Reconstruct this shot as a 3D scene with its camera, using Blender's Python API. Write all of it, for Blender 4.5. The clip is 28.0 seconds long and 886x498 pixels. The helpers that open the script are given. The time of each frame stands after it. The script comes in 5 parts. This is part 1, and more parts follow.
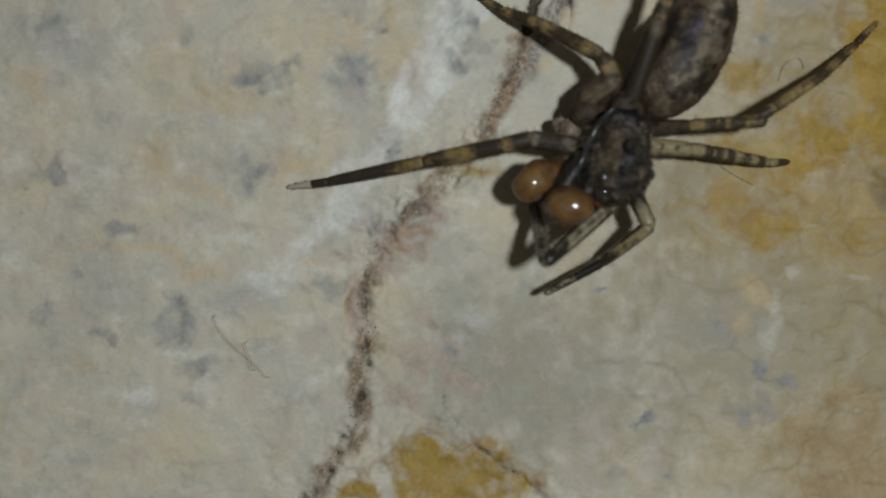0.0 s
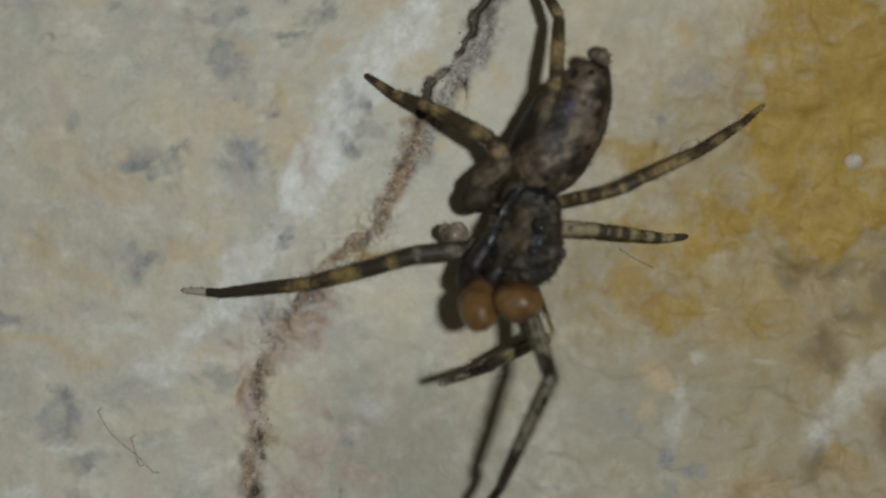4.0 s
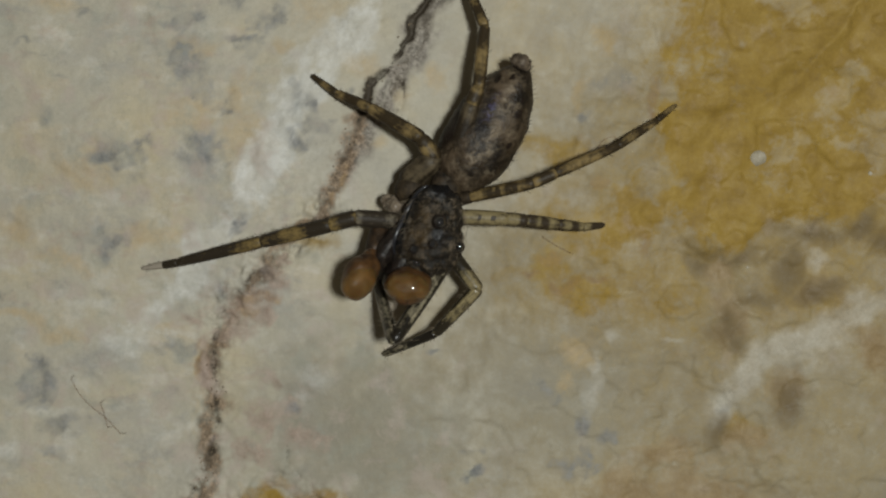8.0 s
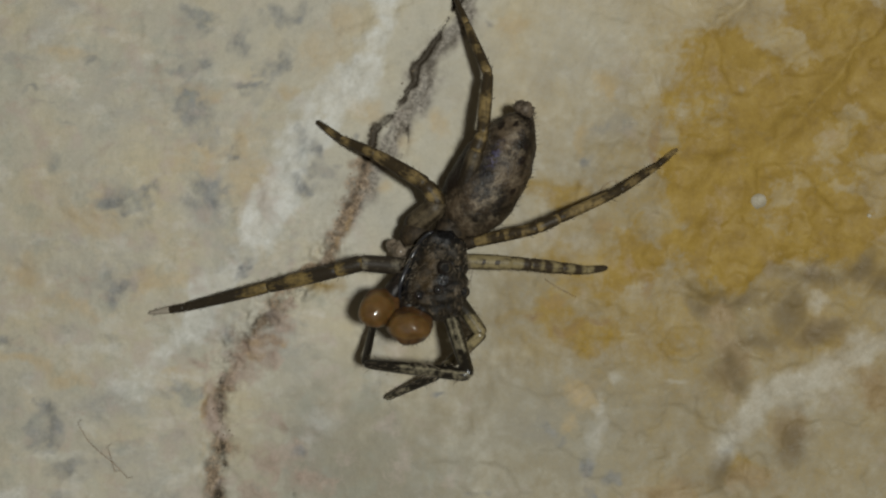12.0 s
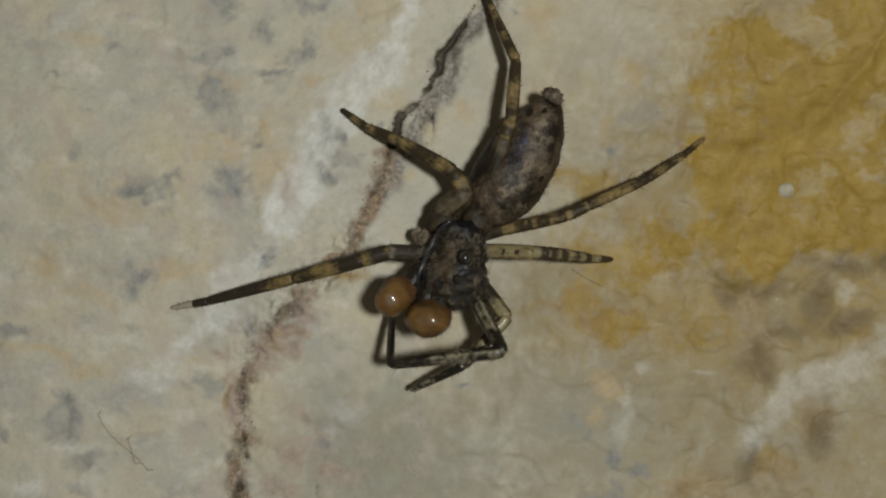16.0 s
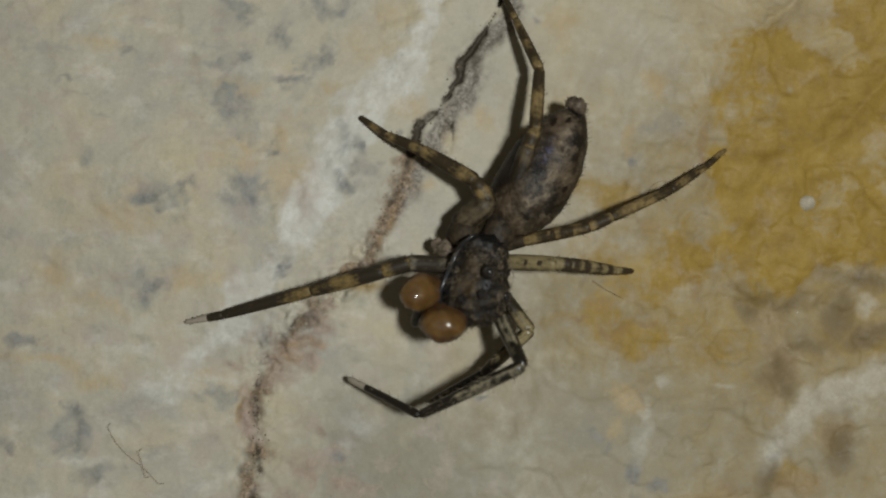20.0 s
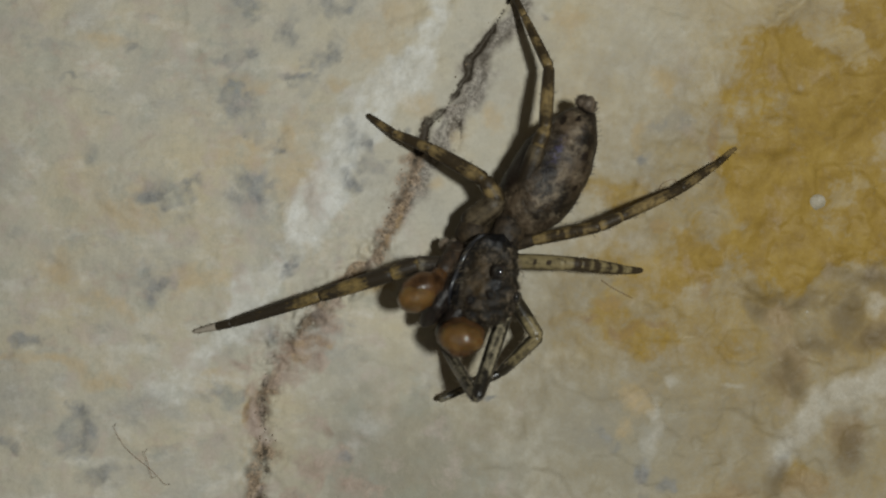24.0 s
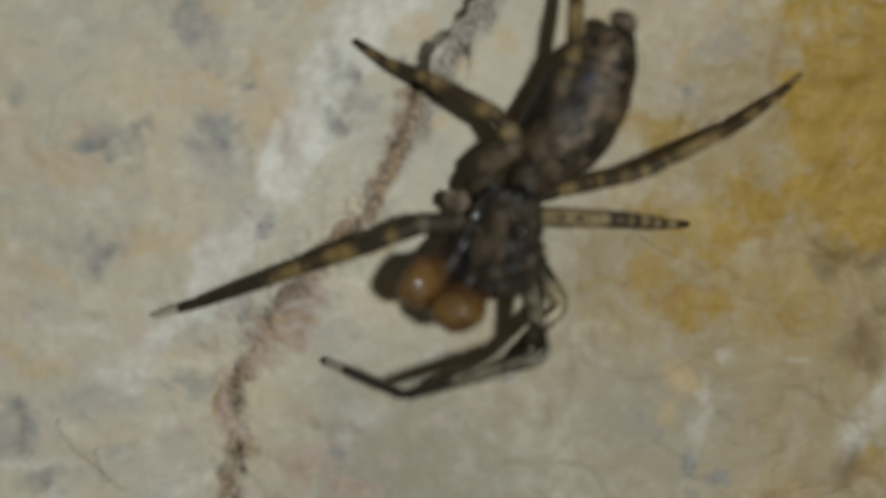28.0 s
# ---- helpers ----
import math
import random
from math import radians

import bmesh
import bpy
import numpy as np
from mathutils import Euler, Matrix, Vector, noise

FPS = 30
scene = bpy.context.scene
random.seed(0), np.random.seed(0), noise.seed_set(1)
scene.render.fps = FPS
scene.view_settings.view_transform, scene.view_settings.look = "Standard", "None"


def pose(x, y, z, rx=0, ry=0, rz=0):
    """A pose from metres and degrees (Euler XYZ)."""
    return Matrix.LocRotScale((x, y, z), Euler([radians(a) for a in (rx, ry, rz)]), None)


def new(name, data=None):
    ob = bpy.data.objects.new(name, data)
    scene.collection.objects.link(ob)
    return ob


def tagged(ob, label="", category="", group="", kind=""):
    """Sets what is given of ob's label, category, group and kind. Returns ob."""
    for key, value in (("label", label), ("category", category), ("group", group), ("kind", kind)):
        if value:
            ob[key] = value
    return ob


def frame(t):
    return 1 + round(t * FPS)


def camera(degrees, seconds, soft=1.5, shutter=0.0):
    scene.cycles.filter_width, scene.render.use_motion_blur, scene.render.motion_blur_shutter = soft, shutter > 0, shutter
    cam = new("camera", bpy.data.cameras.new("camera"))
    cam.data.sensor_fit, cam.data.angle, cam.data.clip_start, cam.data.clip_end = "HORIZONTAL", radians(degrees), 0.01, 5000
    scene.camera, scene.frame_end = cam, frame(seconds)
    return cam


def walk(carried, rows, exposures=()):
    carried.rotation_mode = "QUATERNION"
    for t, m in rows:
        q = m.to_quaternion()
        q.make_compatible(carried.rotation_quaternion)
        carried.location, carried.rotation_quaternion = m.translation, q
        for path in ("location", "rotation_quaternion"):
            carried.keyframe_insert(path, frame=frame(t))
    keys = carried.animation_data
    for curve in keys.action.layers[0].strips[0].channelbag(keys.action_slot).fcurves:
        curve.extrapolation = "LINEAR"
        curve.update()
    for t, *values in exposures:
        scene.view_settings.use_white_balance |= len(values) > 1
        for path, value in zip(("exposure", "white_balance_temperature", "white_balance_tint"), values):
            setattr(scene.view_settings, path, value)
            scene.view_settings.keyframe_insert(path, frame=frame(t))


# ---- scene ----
# A spider cleans its front legs on a weathered rock face at night, lit by a torch held beside the camera.
# All lengths below are in millimetres and are brought to metres by MM. The rock face is the plane y = 0; the camera stands before it at y < 0.
MM = 0.001

# ---- camera and its way ----
cam = camera(45, 28.0, soft=2.1)
# a close-up lens, set once on the spider's back
cam.data.dof.use_dof, cam.data.dof.focus_distance, cam.data.dof.aperture_fstop = True, 41.8 * MM, 34.0
# seconds, x, y, z, and the turn in degrees
PATH = [
    (0, -6.587, -40.568, -2.293, 87.139, -0.186, -0.341),
    (0.5, -6.112, -40.510, -3.027, 88.788, -0.082, 0.038),
    (1, -5.579, -39.962, -2.286, 88.803, 0.099, -0.234),
    (1.5, -4.874, -39.683, -1.307, 88.734, 0.327, -0.436),
    (2, -4.238, -39.480, -0.707, 88.513, 0.501, -0.964),
    (2.5, -3.668, -39.340, -0.811, 88.922, 0.350, -1.188),
    (4.5, -2.695, -39.613, -1.315, 90.356, 0.386, -0.954),
    (5, -0.718, -40.262, -0.655, 89.521, 0.454, -0.285),
    (5.5, -2.433, -42.404, -2.410, 88.347, -0.319, -1.140),
    (6, -0.417, -43.334, -1.323, 87.138, -0.428, -0.420),
    (6.5, -0.395, -43.497, -0.787, 87.706, -0.216, -0.297),
    (7, -0.027, -43.478, -0.461, 87.602, -0.155, -0.126),
    (7.5, 0.208, -43.394, -0.459, 87.819, -0.130, -0.016),
    (8, 0.084, -43.437, 0.104, 87.675, -0.096, 0.017),
    (8.5, -0.011, -44.165, 0.257, 88.750, 0.113, 0.011),
    (9, 0.113, -43.972, 0.823, 89.028, 0.212, 0.170),
    (9.5, -0.174, -43.852, 1.215, 88.620, 0.187, -0.044),
    (10, 0.124, -43.812, 1.210, 88.654, 0.126, 0.126),
    (10.5, 0.276, -43.682, 1.126, 88.690, 0.203, 0.191),
    (11, -0.117, -43.636, 1.088, 88.582, 0.169, -0.139),
    (11.5, -0.244, -43.717, 0.834, 88.952, 0.183, -0.170),
    (12, -0.279, -43.829, 1.029, 88.812, 0.168, -0.232),
    (12.5, -0.172, -43.800, 1.106, 88.656, 0.184, -0.237),
    (14.5, -0.979, -43.669, 1.131, 88.305, 0.052, -0.726),
    (15, -1.387, -43.682, 0.503, 89.154, 0.079, -0.845),
    (15.5, -1.321, -43.537, 0.314, 89.374, 0.108, -0.787),
    (16, -1.743, -43.397, 0.135, 89.411, 0.107, -0.800),
    (16.5, -2.238, -43.228, 0.272, 88.987, -0.042, -1.215),
    (17, -3.463, -42.689, -0.566, 89.725, -0.190, -1.675),
    (17.5, -3.924, -42.515, -0.040, 89.202, -0.321, -1.868),
    (18, -3.915, -42.822, 0.109, 89.566, -0.330, -2.164),
    (18.5, -3.858, -42.826, 0.168, 89.617, -0.349, -2.125),
    (19, -3.726, -42.642, 0.406, 89.362, -0.391, -2.202),
    (19.5, -3.652, -42.592, 0.383, 89.455, -0.368, -2.349),
    (20, -3.606, -42.695, 0.053, 90.071, -0.311, -2.291),
    (20.5, -3.512, -42.704, 0.379, 89.768, -0.262, -2.116),
    (21, -3.374, -42.642, 0.418, 89.686, -0.268, -1.919),
    (21.5, -3.527, -42.474, 0.284, 89.624, -0.299, -2.220),
    (23.5, -3.683, -42.458, -0.010, 90.079, -0.197, -2.296),
    (24, -4.071, -42.370, 0.373, 89.586, -0.335, -2.501),
    (24.5, -3.795, -42.143, 0.320, 89.486, -0.353, -2.351),
    (25, -3.533, -42.100, 0.108, 89.658, -0.288, -2.194),
    (25.5, -3.448, -42.024, -0.291, 89.829, -0.292, -2.202),
    (26, -4.686, -41.854, -0.226, 88.917, -0.520, -2.847),
    (26.5, -5.633, -40.774, -0.769, 88.521, -0.464, -3.131),
    (27, -2.227, -38.020, 0.208, 87.841, 0.128, -2.271),
    (27.5, -4.151, -36.248, 1.794, 86.426, 0.298, -2.284),
    (28, -4.250, -35.053, 0.872, 86.192, 0.602, -3.024),
]
walk(cam, [(t, pose(x * MM, y * MM, z * MM, rx, ry, rz)) for t, x, y, z, rx, ry, rz in PATH],
     [(0, 0, 5900, 8), (5, 0, 5950, 8), (7, 0, 6300, 8), (12, 0, 6380, 8), (25.5, 0.02, 6260, 8), (27, 0.07, 6250, 8), (28, 0.07, 6250, 8)])

# ---- world and light ----
world = bpy.data.worlds.new("dim_surroundings")
world.use_nodes = True
world.node_tree.nodes["Background"].inputs["Color"].default_value = (1.0, 0.86, 0.62, 1)
world.node_tree.nodes["Background"].inputs["Strength"].default_value = 0.1
scene.world = world
torch = bpy.data.lights.new("torch_light", "POINT")
torch.energy, torch.shadow_soft_size, torch.color = 0.23, 0.0034, (0.985, 1.0, 0.95)
torch_light = new("torch_light", torch)
torch_light.location = (13.0 * MM, -78 * MM, 1.8 * MM)


# ---- materials ----
def material(name):
    m = bpy.data.materials.new(name)
    m.use_nodes = True
    nt = m.node_tree
    return m, nt, nt.nodes["Principled BSDF"]


def node(nt, kind, **values):
    n = nt.nodes.new(kind)
    for key, value in values.items():
        n.inputs[key.replace("_", " ")].default_value = value
    return n


def coords(nt, scale):
    """Object coordinates in millimetres times a scale."""
    c = nt.nodes.new("ShaderNodeTexCoord")
    v = nt.nodes.new("ShaderNodeVectorMath")
    v.operation = "SCALE"
    v.inputs["Scale"].default_value = scale / MM
    nt.links.new(c.outputs["Object"], v.inputs[0])
    return v.outputs[0]


def grain(nt, scale, detail=4.0, rough=0.6, flat=1.0):
    """Fractal noise; flat draws it out along x."""
    n = node(nt, "ShaderNodeTexNoise", Scale=1.0, Detail=detail, Roughness=rough)
    v = nt.nodes.new("ShaderNodeVectorMath")
    v.operation = "MULTIPLY"
    v.inputs[1].default_value = (1 / flat, 1, flat)
    nt.links.new(coords(nt, scale), v.inputs[0])
    nt.links.new(v.outputs[0], n.inputs["Vector"])
    return n.outputs["Fac"]


def ramp(nt, fac, stops):
    r = nt.nodes.new("ShaderNodeValToRGB")
    while len(r.color_ramp.elements) < len(stops):
        r.color_ramp.elements.new(0.5)
    for e, (at, col) in zip(r.color_ramp.elements, stops):
        e.position, e.color = at, (*col, 1) if len(col) == 3 else col
    nt.links.new(fac, r.inputs["Fac"])
    return r.outputs["Color"]


def mix(nt, fac, a, b, mode="MIX"):
    n = nt.nodes.new("ShaderNodeMix")
    n.data_type, n.blend_type = "RGBA", mode
    for sock, value in ((n.inputs[0], fac), (n.inputs[6], a), (n.inputs[7], b)):
        if isinstance(value, (int, float)):
            sock.default_value = value
        elif isinstance(value, tuple):
            sock.default_value = (*value, 1)
        else:
            nt.links.new(value, sock)
    return n.outputs[2]


def calc(nt, op, a, b=0.0, clamp=False):
    n = nt.nodes.new("ShaderNodeMath")
    n.operation, n.use_clamp = op, clamp
    for sock, value in zip(n.inputs, (a, b)):
        if isinstance(value, (int, float)):
            sock.default_value = value
        else:
            nt.links.new(value, sock)
    return n.outputs[0]


def attribute(nt, name):
    n = nt.nodes.new("ShaderNodeAttribute")
    n.attribute_name = name
    return n.outputs["Fac"]


def bump(nt, bsdf, height, strength, distance):
    n = node(nt, "ShaderNodeBump", Strength=strength, Distance=distance * MM)
    nt.links.new(height, n.inputs["Height"])
    nt.links.new(n.outputs["Normal"], bsdf.inputs["Normal"])


def rock_material():
    """Weathered limestone: beige-grey ground with mineral stains, each with a ragged edge; the dun tone also paints in
    light fall-off.
    """
    m, nt, bsdf = material("weathered_rock")
    big, mid, fine = grain(nt, 0.22, 6), grain(nt, 1.3, 5, 0.65), grain(nt, 6.0, 4, 0.7)
    drift = grain(nt, 0.9, 6, 0.7)
    mottle = attribute(nt, "mottle")

    def islands(scale, level, gain, most, detail=5, flat=1.25):
        """Crisp scattered patches of noise above a level."""
        n = calc(nt, "MULTIPLY", calc(nt, "SUBTRACT", grain(nt, scale, detail, 0.62, flat), level), gain, True)
        return calc(nt, "MULTIPLY", calc(nt, "MULTIPLY", n, most), mottle)

    col = ramp(nt, big, [(0.32, (0.315, 0.293, 0.243)), (0.5, (0.36, 0.328, 0.258)), (0.66, (0.38, 0.328, 0.228))])
    col = mix(nt, islands(0.34, 0.5, 6.0, 0.6), col, (0.275, 0.262, 0.238))
    col = mix(nt, islands(0.42, 0.53, 6.0, 0.62), col, (0.4, 0.33, 0.23))
    col = mix(nt, islands(0.75, 0.56, 7.0, 0.5), col, (0.215, 0.21, 0.2))
    col = mix(nt, islands(0.85, 0.53, 6.0, 0.5), col, (0.46, 0.44, 0.395))
    col = mix(nt, islands(1.1, 0.57, 7.0, 0.5, 4), col, (0.33, 0.25, 0.2))
    ragged = calc(nt, "ADD", calc(nt, "MULTIPLY", calc(nt, "SUBTRACT", mid, 0.5), 3.0), calc(nt, "MULTIPLY", calc(nt, "SUBTRACT", fine, 0.5), 1.6))
    patchy = calc(nt, "MULTIPLY", calc(nt, "SUBTRACT", grain(nt, 0.9, 6, 0.75), 0.3), 2.4, True)
    patchy = calc(nt, "ADD", 0.42, calc(nt, "MULTIPLY", patchy, 0.75))

    def stain(col, name, colour, soft, most, torn=2.2, even=False):
        a = attribute(nt, name)
        edge = calc(nt, "ADD", a, calc(nt, "MULTIPLY", ragged, calc(nt, "MULTIPLY", calc(nt, "MULTIPLY", a, calc(nt, "SUBTRACT", 1.15, a)), torn)))
        fac = calc(nt, "MULTIPLY", calc(nt, "MULTIPLY", calc(nt, "SUBTRACT", edge, 0.08), soft, True), most if even else calc(nt, "MULTIPLY", patchy, most), True)
        return mix(nt, fac, col, colour)

    # olive-dun rock, with the light's fall-off to the lower right painted in
    col = stain(col, "dun_falloff", (0.20, 0.183, 0.14), 1.2, 0.75, 1.2, True)
    col = stain(col, "tan", (0.365, 0.283, 0.172), 1.3, 0.85, 0.8)
    ochre = ramp(nt, drift, [(0.3, (0.17, 0.1, 0.0105)), (0.5, (0.22, 0.136, 0.0165)), (0.7, (0.268, 0.175, 0.031))])
    col = stain(col, "yellow", ochre, 1.25, 0.95, 0.6, True)
    col = stain(col, "umber", ramp(nt, drift, [(0.35, (0.19, 0.128, 0.058)), (0.65, (0.27, 0.2, 0.11))]), 1.2, 0.85, 1.0, True)
    col = stain(col, "white", ramp(nt, mid, [(0.36, (0.43, 0.425, 0.40)), (0.6, (0.54, 0.535, 0.515))]), 1.2, 0.95, 0.35)
    col = stain(col, "vein", ramp(nt, fine, [(0.38, (0.07, 0.057, 0.044)), (0.62, (0.25, 0.22, 0.185))]), 1.5, 0.9, 2.0, True)
    col = stain(col, "seam", ramp(nt, fine, [(0.38, (0.075, 0.045, 0.024)), (0.62, (0.26, 0.185, 0.12))]), 1.4, 0.85, 2.4, True)
    col = stain(col, "pink", ramp(nt, mid, [(0.36, (0.18, 0.122, 0.09)), (0.64, (0.355, 0.28, 0.228))]), 1.2, 0.9, 1.6)
    col = stain(col, "blue", ramp(nt, mid, [(0.38, (0.105, 0.105, 0.104)), (0.62, (0.21, 0.207, 0.199))]), 1.15, 0.95, 1.6)
    col = stain(col, "rust", ramp(nt, mid, [(0.38, (0.13, 0.06, 0.022)), (0.6, (0.26, 0.17, 0.07))]), 1.3, 0.55)
    col = stain(col, "brown", ramp(nt, mid, [(0.35, (0.085, 0.057, 0.022)), (0.65, (0.125, 0.09, 0.042))]), 1.2, 0.85, 0.5, True)
    col = stain(col, "crack", (0.035, 0.026, 0.016), 2.2, 1.25)
    # pinkish and greenish films of mineral
    film = calc(nt, "ADD", 0.5, calc(nt, "MULTIPLY", calc(nt, "SUBTRACT", grain(nt, 0.75, 4, 0.6), 0.5), calc(nt, "ADD", 0.35, mottle)))
    col = mix(nt, calc(nt, "MULTIPLY", calc(nt, "MULTIPLY", calc(nt, "SUBTRACT", film, 0.56), 7.0, True), 0.45), col, (0.335, 0.275, 0.238))
    col = mix(nt, calc(nt, "MULTIPLY", calc(nt, "MULTIPLY", calc(nt, "SUBTRACT", 0.43, film), 7.0, True), 0.25), col, (0.25, 0.265, 0.225))
    speck = calc(nt, "MULTIPLY", calc(nt, "SUBTRACT", grain(nt, 3.2, 3, 0.8), 0.6), 5.0, True)
    col = mix(nt, calc(nt, "MULTIPLY", speck, 0.3), col, (0.16, 0.145, 0.12))
    pale = calc(nt, "MULTIPLY", calc(nt, "SUBTRACT", grain(nt, 2.1, 5, 0.75), 0.6), 5.0, True)
    col = mix(nt, calc(nt, "MULTIPLY", pale, 0.14), col, (0.5, 0.46, 0.38))
    col = mix(nt, 0.18, col, ramp(nt, fine, [(0.3, (0.35, 0.35, 0.35)), (0.7, (0.68, 0.68, 0.68))]), "OVERLAY")
    nt.links.new(col, bsdf.inputs["Base Color"])
    nt.links.new(ramp(nt, mid, [(0.3, (0.55, 0.55, 0.55)), (0.7, (0.8, 0.8, 0.8))]), bsdf.inputs["Roughness"])
    bsdf.inputs["Specular IOR Level"].default_value = 0.3
    bump(nt, bsdf, calc(nt, "ADD", mid, calc(nt, "MULTIPLY", fine, 0.3)), 0.4, 0.11)
    return m


def plain_material(name, dark, light, scale, rough=0.6, spec=0.4, relief=0.03, coat=0.0):
    m, nt, bsdf = material(name)
    n = grain(nt, scale, 5, 0.65)
    nt.links.new(ramp(nt, n, [(0.35, dark), (0.65, light)]), bsdf.inputs["Base Color"])
    bsdf.inputs["Roughness"].default_value = rough
    bsdf.inputs["Specular IOR Level"].default_value = spec
    bsdf.inputs["Coat Weight"].default_value = coat
    bump(nt, bsdf, n, 0.6, relief)
    return m


def leg_material(name, pale, dark, amount, length_scale=1.1, girth_scale=3.6):
    """Horny leg skin: pale ground with ragged dark rings, given along each joint by the attribute band, and dark streaks along it."""
    m, nt, bsdf = material(name)
    c = nt.nodes.new("ShaderNodeTexCoord")
    v = nt.nodes.new("ShaderNodeMapping")
    v.inputs["Scale"].default_value = (length_scale / MM, girth_scale / MM, girth_scale / MM)
    nt.links.new(c.outputs["Object"], v.inputs["Vector"])
    streak = node(nt, "ShaderNodeTexNoise", Scale=1.0, Detail=4.0, Roughness=0.65)
    nt.links.new(v.outputs[0], streak.inputs["Vector"])
    n, fine = grain(nt, 2.8, 4, 0.7), grain(nt, 9.0, 3, 0.6)
    rag = calc(nt, "ADD", calc(nt, "MULTIPLY", calc(nt, "SUBTRACT", streak.outputs["Fac"], 0.5), 2.6), calc(nt, "MULTIPLY", calc(nt, "SUBTRACT", n, 0.5), 2.4))
    band = calc(nt, "ADD", calc(nt, "MULTIPLY", attribute(nt, "band"), 0.95), rag)
    fac = calc(nt, "MULTIPLY", calc(nt, "ADD", band, amount), 1.15, True)
    base = mix(nt, calc(nt, "MULTIPLY", fine, 0.6), pale, tuple(c * 0.5 for c in pale))
    col = mix(nt, fac, base, dark)
    white = calc(nt, "MULTIPLY", calc(nt, "SUBTRACT", attribute(nt, "white"), 0.4), 4.0, True)
    nt.links.new(mix(nt, calc(nt, "MULTIPLY", white, calc(nt, "ADD", 0.45, n)), col, (0.27, 0.235, 0.19)), bsdf.inputs["Base Color"])
    bsdf.inputs["Roughness"].default_value = 0.5 if amount < 0.45 else 0.3
    bsdf.inputs["Specular IOR Level"].default_value = 0.22 if amount < 0.45 else 0.45
    bump(nt, bsdf, calc(nt, "ADD", fine, streak.outputs["Fac"]), 0.5, 0.04)
    return m


def carapace_material():
    """Rough dark skin with a brown patch in the middle and a black, glossy rim."""
    m, nt, bsdf = material("dark_rough_carapace")
    mid, fine = grain(nt, 2.4, 5, 0.7), grain(nt, 7.0, 4, 0.7)
    both = calc(nt, "ADD", calc(nt, "MULTIPLY", mid, 0.6), calc(nt, "MULTIPLY", fine, 0.4))
    col = ramp(nt, both, [(0.44, (0.003, 0.0023, 0.0016)), (0.53, (0.017, 0.012, 0.0065)), (0.62, (0.11, 0.08, 0.048))])
    patch = calc(nt, "MULTIPLY", attribute(nt, "patch"), calc(nt, "MULTIPLY", calc(nt, "SUBTRACT", mid, 0.3), 2.6, True))
    col = mix(nt, patch, col, (0.075, 0.045, 0.015))
    black = calc(nt, "MULTIPLY", calc(nt, "ADD", attribute(nt, "rim"), calc(nt, "SUBTRACT", mid, 0.55)), 1.6, True)
    col = mix(nt, black, col, (0.006, 0.006, 0.007))
    nt.links.new(col, bsdf.inputs["Base Color"])
    nt.links.new(calc(nt, "SUBTRACT", 0.62, calc(nt, "MULTIPLY", black, 0.38)), bsdf.inputs["Roughness"])
    bsdf.inputs["Specular IOR Level"].default_value = 0.3
    bump(nt, bsdf, both, 0.9, 0.12)
    return m


def bulb_material():
    m, nt, bsdf = material("amber_bulb")
    n = grain(nt, 1.6, 3, 0.5)
    nt.links.new(ramp(nt, n, [(0.35, (0.07, 0.0345, 0.009)), (0.65, (0.118, 0.064, 0.0185))]), bsdf.inputs["Base Color"])
    bsdf.inputs["Roughness"].default_value = 0.5
    bsdf.inputs["Subsurface Weight"].default_value = 0.35
    bsdf.inputs["Subsurface Radius"].default_value = (0.5 * MM, 0.2 * MM, 0.06 * MM)
    bsdf.inputs["Subsurface Scale"].default_value = 1.0
    bsdf.inputs["Coat Weight"].default_value = 0.6
    bsdf.inputs["Specular IOR Level"].default_value = 0.15
    bsdf.inputs["Coat Roughness"].default_value = 0.06
    bump(nt, bsdf, grain(nt, 2.0, 4), 0.4, 0.08)
    return m


